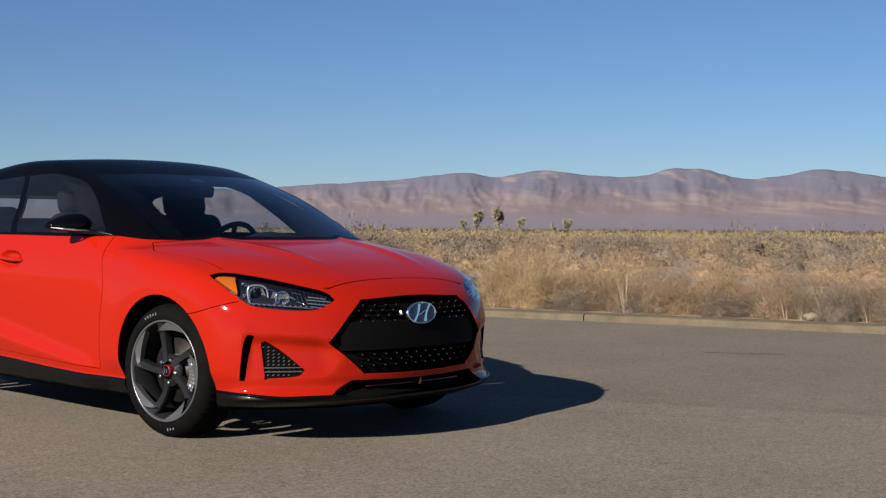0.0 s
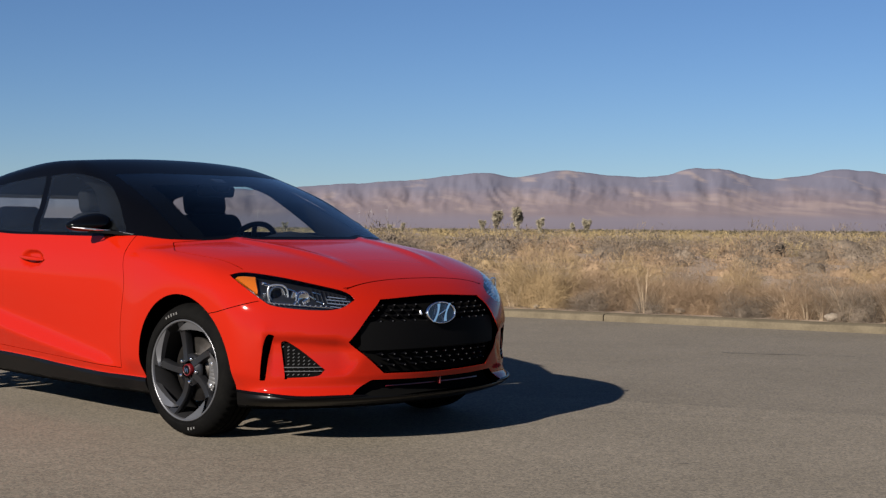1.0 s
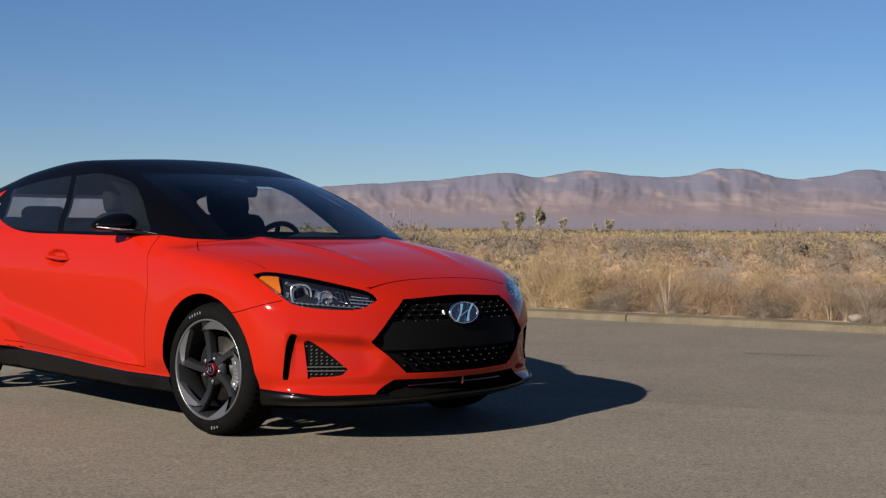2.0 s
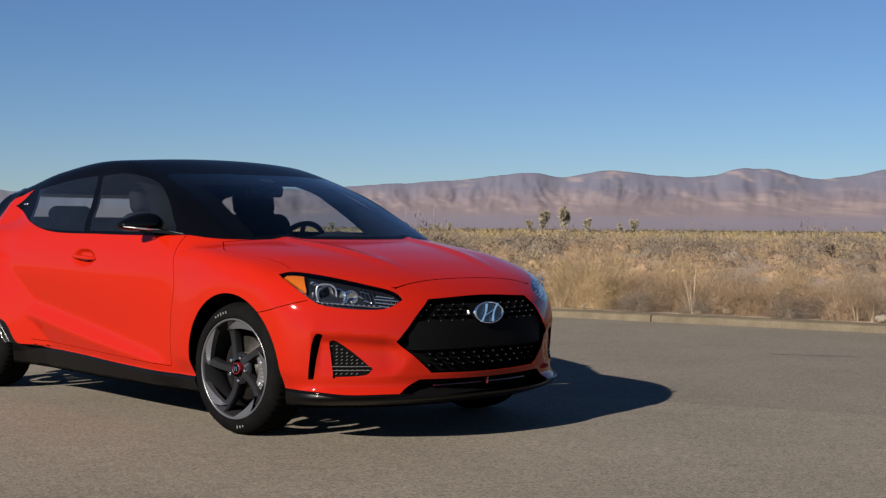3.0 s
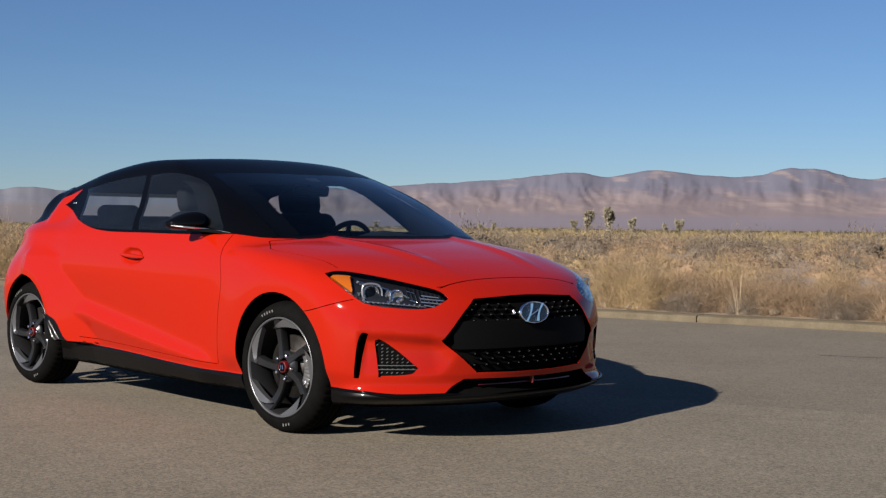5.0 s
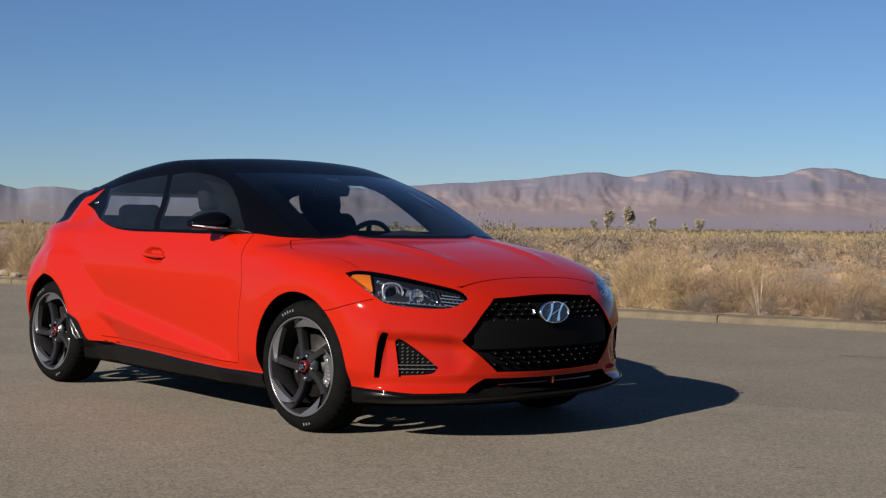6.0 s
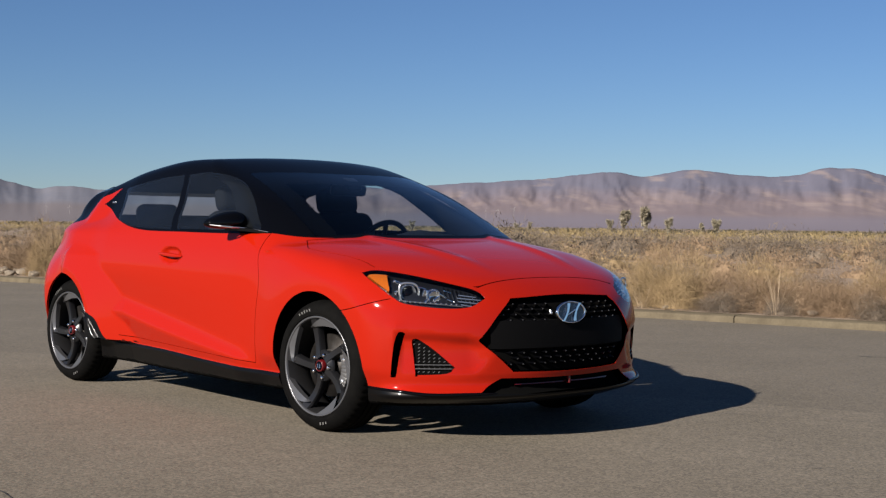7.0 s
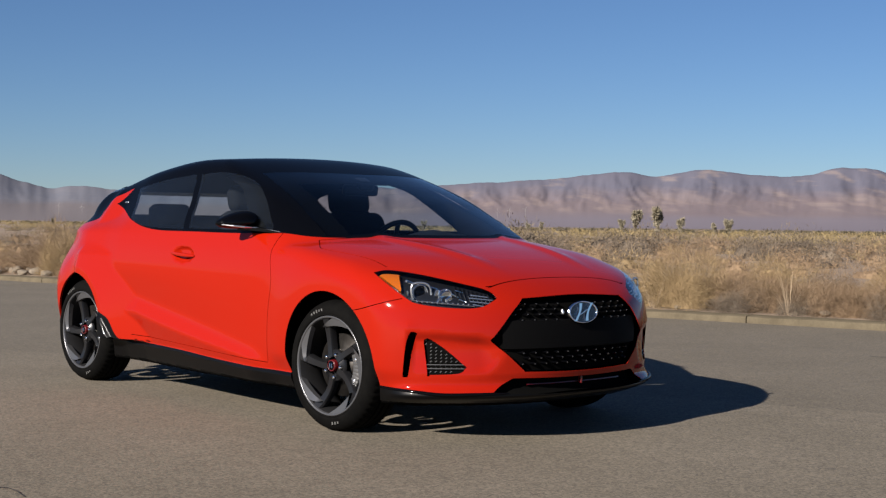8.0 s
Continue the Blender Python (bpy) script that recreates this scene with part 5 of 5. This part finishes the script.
def plant_mesh(kind, k, fine=1.0):
    """A shrub: an inner mass, a fuzz of thin twigs, and bent stems."""
    r = np.random.RandomState(100 + k)
    n, w = int(9500 * fine), .0012 / fine**.5
    if kind == "straw":
        return big_mesh("dry_grass_bush", *join([core(r, .20, .22), blades(r, int(620 * fine), .62, .62, .8, .0012 / fine**.5, 4), twigs(r, n, .46, .50, .105, w, .25)]), STRAW)
    if kind == "rust":
        return big_mesh("brown_bush", *join([core(r, .22, .20), blades(r, int(560 * fine), .66, .54, 1.2, .0012 / fine**.5, 4), twigs(r, n, .50, .44, .105, w, .2)]), RUST)
    if kind == "sage":
        return big_mesh("grey_bush", *join([core(r, .24, .22), twigs(r, int(n * 1.05), .50, .46, .095, w, .2), blades(r, 260, .5, .52, .8, .0013)]), SAGE)
    if kind == "pale":
        return big_mesh("pale_stem_tuft", *blades(r, 60, .26, .74, 1.1, .0042, 7), PALE)
    return big_mesh("yellow_bush", *join([core(r, .22, .22), twigs(r, n, .46, .48, .09, w, .25), blades(r, 220, .5, .5, .6, .0022)]), YELLOW)


LABELS = {
    "straw": ("dry_grass_bush", "pale straw-coloured dry grass bush on desert sand"),
    "rust": ("brown_bush", "tangled brown dry bush on desert sand"),
    "sage": ("grey_bush", "grey leafless sage bush on desert sand"),
    "pale": ("pale_stem_tuft", "tuft of long pale bleached stems behind the kerb"),
    "yellow": ("yellow_bush", "yellowish rabbitbrush on desert sand"),
}
LIBRARY = {(k, f): [plant_mesh(k, 10 * i + j, f) for j in range(3)] for i, k in enumerate(LABELS) for f in ((1.0, .3) if k != "pale" else (1.0,))}


def plant(kind, x, y, size, high=1.0, k=0, fine=1.0):
    name, label = LABELS[kind]
    ob = new(name, LIBRARY[kind, fine][k % 3])
    ob.matrix_world = Matrix.Translation((x, y, .06)) @ Matrix.Rotation(rs.rand() * 6.28, 4, "Z") @ Matrix.Diagonal((size, size, size * high, 1))
    return tagged(ob, label, "bush", "bushes behind the kerb")


def behind(along, back):
    p = KERB_B + KDIR * along + KOUT * (back + .18)
    return p.x, p.y


# the hedge of dry bushes along the kerb, then looser ones behind
for i in range(56):
    along = -22 + i * .51 + rs.rand() * .35
    x, y = behind(along, .38 + .55 * rs.rand())
    kind = ("straw", "rust", "rust", "straw", "rust", "sage", "rust", "sage")[rs.randint(8)]
    if not -4.7 < along < .9:
        plant(kind, x, y, .66 + .42 * rs.rand(), .76 + .3 * rs.rand(), i, 1.0 if -19 < along < -15 or -6.5 < along < 1.5 else .3)
for i, (kind, along, back, size, high) in enumerate((
    ("straw", -4.45, .75, 1.05, 1.05), ("straw", -4.05, .60, 1.15, 1.0), ("rust", -3.65, .85, 1.0, 1.0), ("sage", -3.32, .38, .72, .75), ("straw", -3.25, 1.2, 1.05, 1.0),
    ("rust", -2.90, .65, .95, .95), ("sage", -2.65, .36, .55, .7), ("rust", -2.45, .95, 1.05, .95), ("rust", -2.10, .50, .85, .9), ("straw", -1.95, 1.2, 1.0, .9),
    ("rust", -1.75, .70, .95, .95), ("sage", -1.55, .36, .70, .75), ("rust", -1.30, .90, 1.0, .9), ("rust", -1.00, .50, .85, .8), ("sage", -0.70, .95, .95, .9), ("rust", -0.55, .55, .85, .9),
    ("sage", -0.40, .36, .80, .9), ("rust", -0.15, .95, 1.0, .95), ("rust", 0.10, .55, .9, .9), ("sage", 0.35, .40, .9, .95), ("straw", 0.50, 1.0, .95, 1.0), ("rust", 0.75, .60, .9, .95),
    ("rust", -16.50, 1.1, 1.65, 1.0), ("straw", -15.90, .9, 1.35, .95), ("sage", -17.60, 1.6, 1.3, .8))):
    x, y = behind(along, back)
    plant(kind, x, y, size, high, i)
for i in range(104):
    along = -34 + 48 * rs.rand()
    back = 1.3 + 9 * rs.rand() ** 1.2
    x, y = behind(along, back)
    kind = ("straw", "rust", "sage", "sage", "rust", "sage")[rs.randint(6)]
    plant(kind, x, y, .45 + .5 * rs.rand(), .65 + .3 * rs.rand(), i, .3)
for along, back, size, high in ((-2.70, .30, .85, .95), (-2.58, .40, .70, 1.0), (-1.10, .28, .95, .55), (-0.90, .32, 1.0, .50), (-0.72, .26, .85, .6), (-0.48, .26, .95, .9), (-0.22, .30, .85, .7), (-0.05, .34, .9, .9), (-4.35, .3, .75, .8),
                                (0.55, .3, .8, .9), (0.95, .3, 1.05, .95), (1.35, .4, .9, .95), (-6.20, .3, .8, .95), (-12.90, .35, .9, .95), (-13.40, .3, .8, .95), (-15.90, .4, .8, .7)):
    x, y = behind(along, back)
    plant("pale", x, y, size, high, int(along * 7) % 3)


# the scrub beyond, too many to count: three belts by their colour
def scrub(name, label, mat, n, near, far_d, size, seed, power, detail):
    r = np.random.RandomState(seed)
    protos = []
    for q in range(5):
        g = np.random.RandomState(seed + 50 + q)
        fuzz = twigs(g, detail, 1, .68, 3.4 / detail**.5, (.26 if mat is not YELLOW else .40) / detail**.5, .15, .45)
        protos.append(join([core(g, .46, .34, *((5, 9) if detail > 200 else (3, 5))), fuzz]))
    back = near + (far_d - near) * r.rand(n) ** power
    az = np.radians(-27 + 62 * r.rand(n))
    px, py = np.sin(az), np.cos(az)
    k0 = KERB_B.dot(KOUT)
    dist = (k0 + back) / np.maximum(px * KOUT.x + py * KOUT.y, .2)
    sc = size * (.55 + .9 * r.rand(n) ** 1.5)
    parts_ = []
    for q in range(5):
        m = np.flatnonzero(np.arange(n) % 5 == q)
        v, t = protos[q]
        a = r.rand(len(m)) * 6.28
        c, s = np.cos(a)[:, None], np.sin(a)[:, None]
        S = sc[m][:, None]
        X = (v[:, 0] * c - v[:, 1] * s) * S + (px[m] * dist[m])[:, None]
        Y = (v[:, 0] * s + v[:, 1] * c) * S + (py[m] * dist[m])[:, None]
        Z = v[:, 2] * S * (.75 + .4 * r.rand(len(m)))[:, None] + np.where(dist[m] > 60, -.15, .05)[:, None]
        V = np.stack([X, Y, Z], -1).reshape(-1, 3)
        Tn = (t[None] + (np.arange(len(m)) * len(v))[:, None, None]).reshape(-1, 3)
        parts_.append((V, Tn))
    ob = new(name, big_mesh(name, *join(parts_), mat))
    return tagged(ob, label, "scrub", kind="stuff")


for name, label, mat, belts in (
    ("brown_scrub", "brownish dry desert scrub", RUST, ((170, 8, 24, .52, 900), (260, 22, 60, .70, 700))),
    ("straw_scrub", "straw-coloured dry desert scrub", STRAW, ((60, 9, 24, .48, 900), (80, 22, 60, .60, 800))),
    ("grey_scrub", "grey desert sagebrush", SAGE, ((120, 11, 26, .62, 1100), (400, 24, 66, 1.05, 800), (120, 56, 90, .8, 280))),
    ("yellow_scrub", "yellow-green flowering rabbitbrush belt", YELLOW, ((160, 26, 60, .6, 500), (700, 55, 110, .66, 220), (3000, 90, 420, .66, 50))),
    ("olive_scrub", "dark olive creosote bushes", OLIVE, ((2000, 200, 800, 1.0, 40),)),
):
    for k, (n, near, far_d, size, detail) in enumerate(belts):
        scrub(name, label, mat, n, near, far_d, size, 21 + k * 7 + len(name), 1.0, detail)


# Joshua trees standing on the skyline
def joshua_tree(az, dist, height, seed, forks):
    height *= 1.38
    r = random.Random(seed)
    tree = tagged(empty("joshua_tree"), "dark shaggy Joshua tree standing among the scrub", "tree", "joshua trees")
    bm_t = bmesh.new()
    tufts = []

    def limb(p, d, length, rad, depth):
        q = p + d * length
        mid_ = p + d * length * .5 + Vector((r.uniform(-.1, .1), r.uniform(-.1, .1), 0)) * length
        tube(bm_t, [p, mid_, q], [rad, rad * .9, rad * .8], 7)
        for f in (.15, .4, .65, .9):
            tufts.append((p.lerp(q, f), (d + Vector((r.uniform(-.8, .8), r.uniform(-.8, .8), 0))).normalized()))
        if depth == 0:
            tufts.append((q, d))
            return
        for _ in range(r.choice((2, 2, 3))):
            nd = (d * .6 + Vector((r.uniform(-.8, .8), r.uniform(-.8, .8), r.uniform(.25, .9)))).normalized()
            limb(q, nd, length * r.uniform(.5, .8), rad * .75, depth - 1)
    limb(Vector((0, 0, -.1)), Vector((r.uniform(-.12, .12), r.uniform(-.1, .1), 1)).normalized(), height * .30, height * .026, forks)
    part("trunk", bm_t, material("joshua_bark", (.10, .08, .062), .95, second=(.065, .052, .04), scale=6, fine=.02), tree, "rough grey-brown trunk and limbs", smooth=60)
    g = np.random.RandomState(seed)
    Vs = []
    for q, d in tufts:
        n = 40
        w = g.randn(n, 3) + np.array(d) * 1.1
        w /= np.linalg.norm(w, axis=1)[:, None]
        sd = np.cross(w, g.randn(n, 3))
        sd /= np.linalg.norm(sd, axis=1)[:, None]
        c = np.array(q) - np.array(d) * (g.rand(n, 1) * height * .14)
        L = height * .115 * (.7 + .6 * g.rand(n, 1))
        Vs.append(np.stack([c - sd * height * .014, c + sd * height * .014, c + w * L], 1).reshape(-1, 3))
    V = np.concatenate(Vs)
    crown = new("crown", big_mesh("crown", V, np.arange(len(V)).reshape(-1, 3), OLIVE_LEAF))
    crown.parent = tree
    tree.matrix_world = Matrix.Translation((dist * math.sin(radians(az)), dist * math.cos(radians(az)), -.15)) @ Matrix.Rotation(r.random() * 6, 4, "Z")


OLIVE_LEAF = material("joshua_leaves", (0.1724, 0.1566, 0.1129), .8, second=(0.2194, 0.1932, 0.1410), scale=3, per_island=.3, spec=.2)
for az, dist, height, seed, forks in ((7.27, 250, 4.8, 1, 3), (6.37, 255, 4.5, 2, 3), (5.85, 260, 2.9, 3, 2), (8.22, 250, 3.4, 4, 2), (9.60, 262, 2.8, 5, 2), (10.18, 250, 3.5, 6, 2), (2.55, 255, 2.8, 7, 1), (2.0, 250, 2.6, 8, 1), (-.2, 260, 3.2, 9, 1), (-2.3, 255, 3.0, 10, 1), (-17.2, 300, 2.5, 12, 1)):
    joshua_tree(az, dist, height, seed, forks)


# pale rubble behind the kerb
ROCKS = material("pale_rock", (.212, .1779, .1363), .9, second=(.1514, .1249, .0946), scale=6, bump=.01, fine=.004)


def rock(x, y, size, seed):
    bm = bmesh.new()
    bmesh.ops.create_icosphere(bm, subdivisions=3, radius=1)
    for v in bm.verts:
        n = v.co.normalized()
        v.co = n * (1 + .35 * noise.noise(n * 1.3 + Vector((seed * 5.1, 0, 0))) + .12 * noise.noise(n * 4 + Vector((0, seed * 3.3, 0))))
        v.co.z *= .62
    ob = part("rock", bm, ROCKS, smooth=35)
    ob.matrix_world = Matrix.Translation((x, y, .10 + size * .22)) @ Matrix.Rotation(seed * 1.7, 4, "Z") @ Matrix.Scale(size, 4)
    tagged(ob, "pale weathered rock lying behind the kerb", "rock", "rubble behind the kerb")


for i in range(16):
    x, y = behind(-17.6 + i * .21 + .1 * math.sin(i * 2.3), .22 + .22 * (i % 3))
    rock(x, y, .07 + .07 * ((i * 37) % 10) / 10, i)
for i in range(5):
    x, y = behind(-4.0 + i * 1.7, .2 + .1 * (i % 2))
    rock(x, y, .035 + .02 * (i % 3), 30 + i)


# wind turbines far off at the mountains' foot
PYLON = material("turbine_white", (.2044, .2006, .2044), .7)


def wind_turbine(az, dist, high, turn):
    t = tagged(empty("wind_turbine"), "small white wind turbine far off below the mountains", "wind turbine", "wind turbines")
    part("mast", tube(bmesh.new(), [(0, 0, 0), (0, 0, high)], [high * .014, high * .009], 8), PYLON, t)
    part("nacelle", box(bmesh.new(), (high * .05, high * .10, high * .045), pose(0, 0, high), high * .01), PYLON, t)
    for k in range(3):
        a = radians(turn + 120 * k)
        tip_ = (high * .42 * math.sin(a), -high * .06, high + high * .42 * math.cos(a))
        part("rotor_blade", tube(bmesh.new(), [(0, -high * .06, high), tip_], [high * .018, high * .005], 6), PYLON, t)
    x, y = dist * math.sin(radians(az)), dist * math.cos(radians(az))
    t.matrix_world = Matrix.Translation((x, y, scene.ray_cast(bpy.context.evaluated_depsgraph_get(), (x, y, 900), (0, 0, -1))[1].z - .2))


bpy.context.view_layer.update()
for i, az in enumerate((.75, 1.25, 1.9, -1.2, -3.4, -5.0, -14.6, -16.1, -17.0)):
    wind_turbine(az, 2750 if az > -7 else 3800, (13 if az > -7 else 17) + 2 * ((i * 7) % 3), 17 * i)
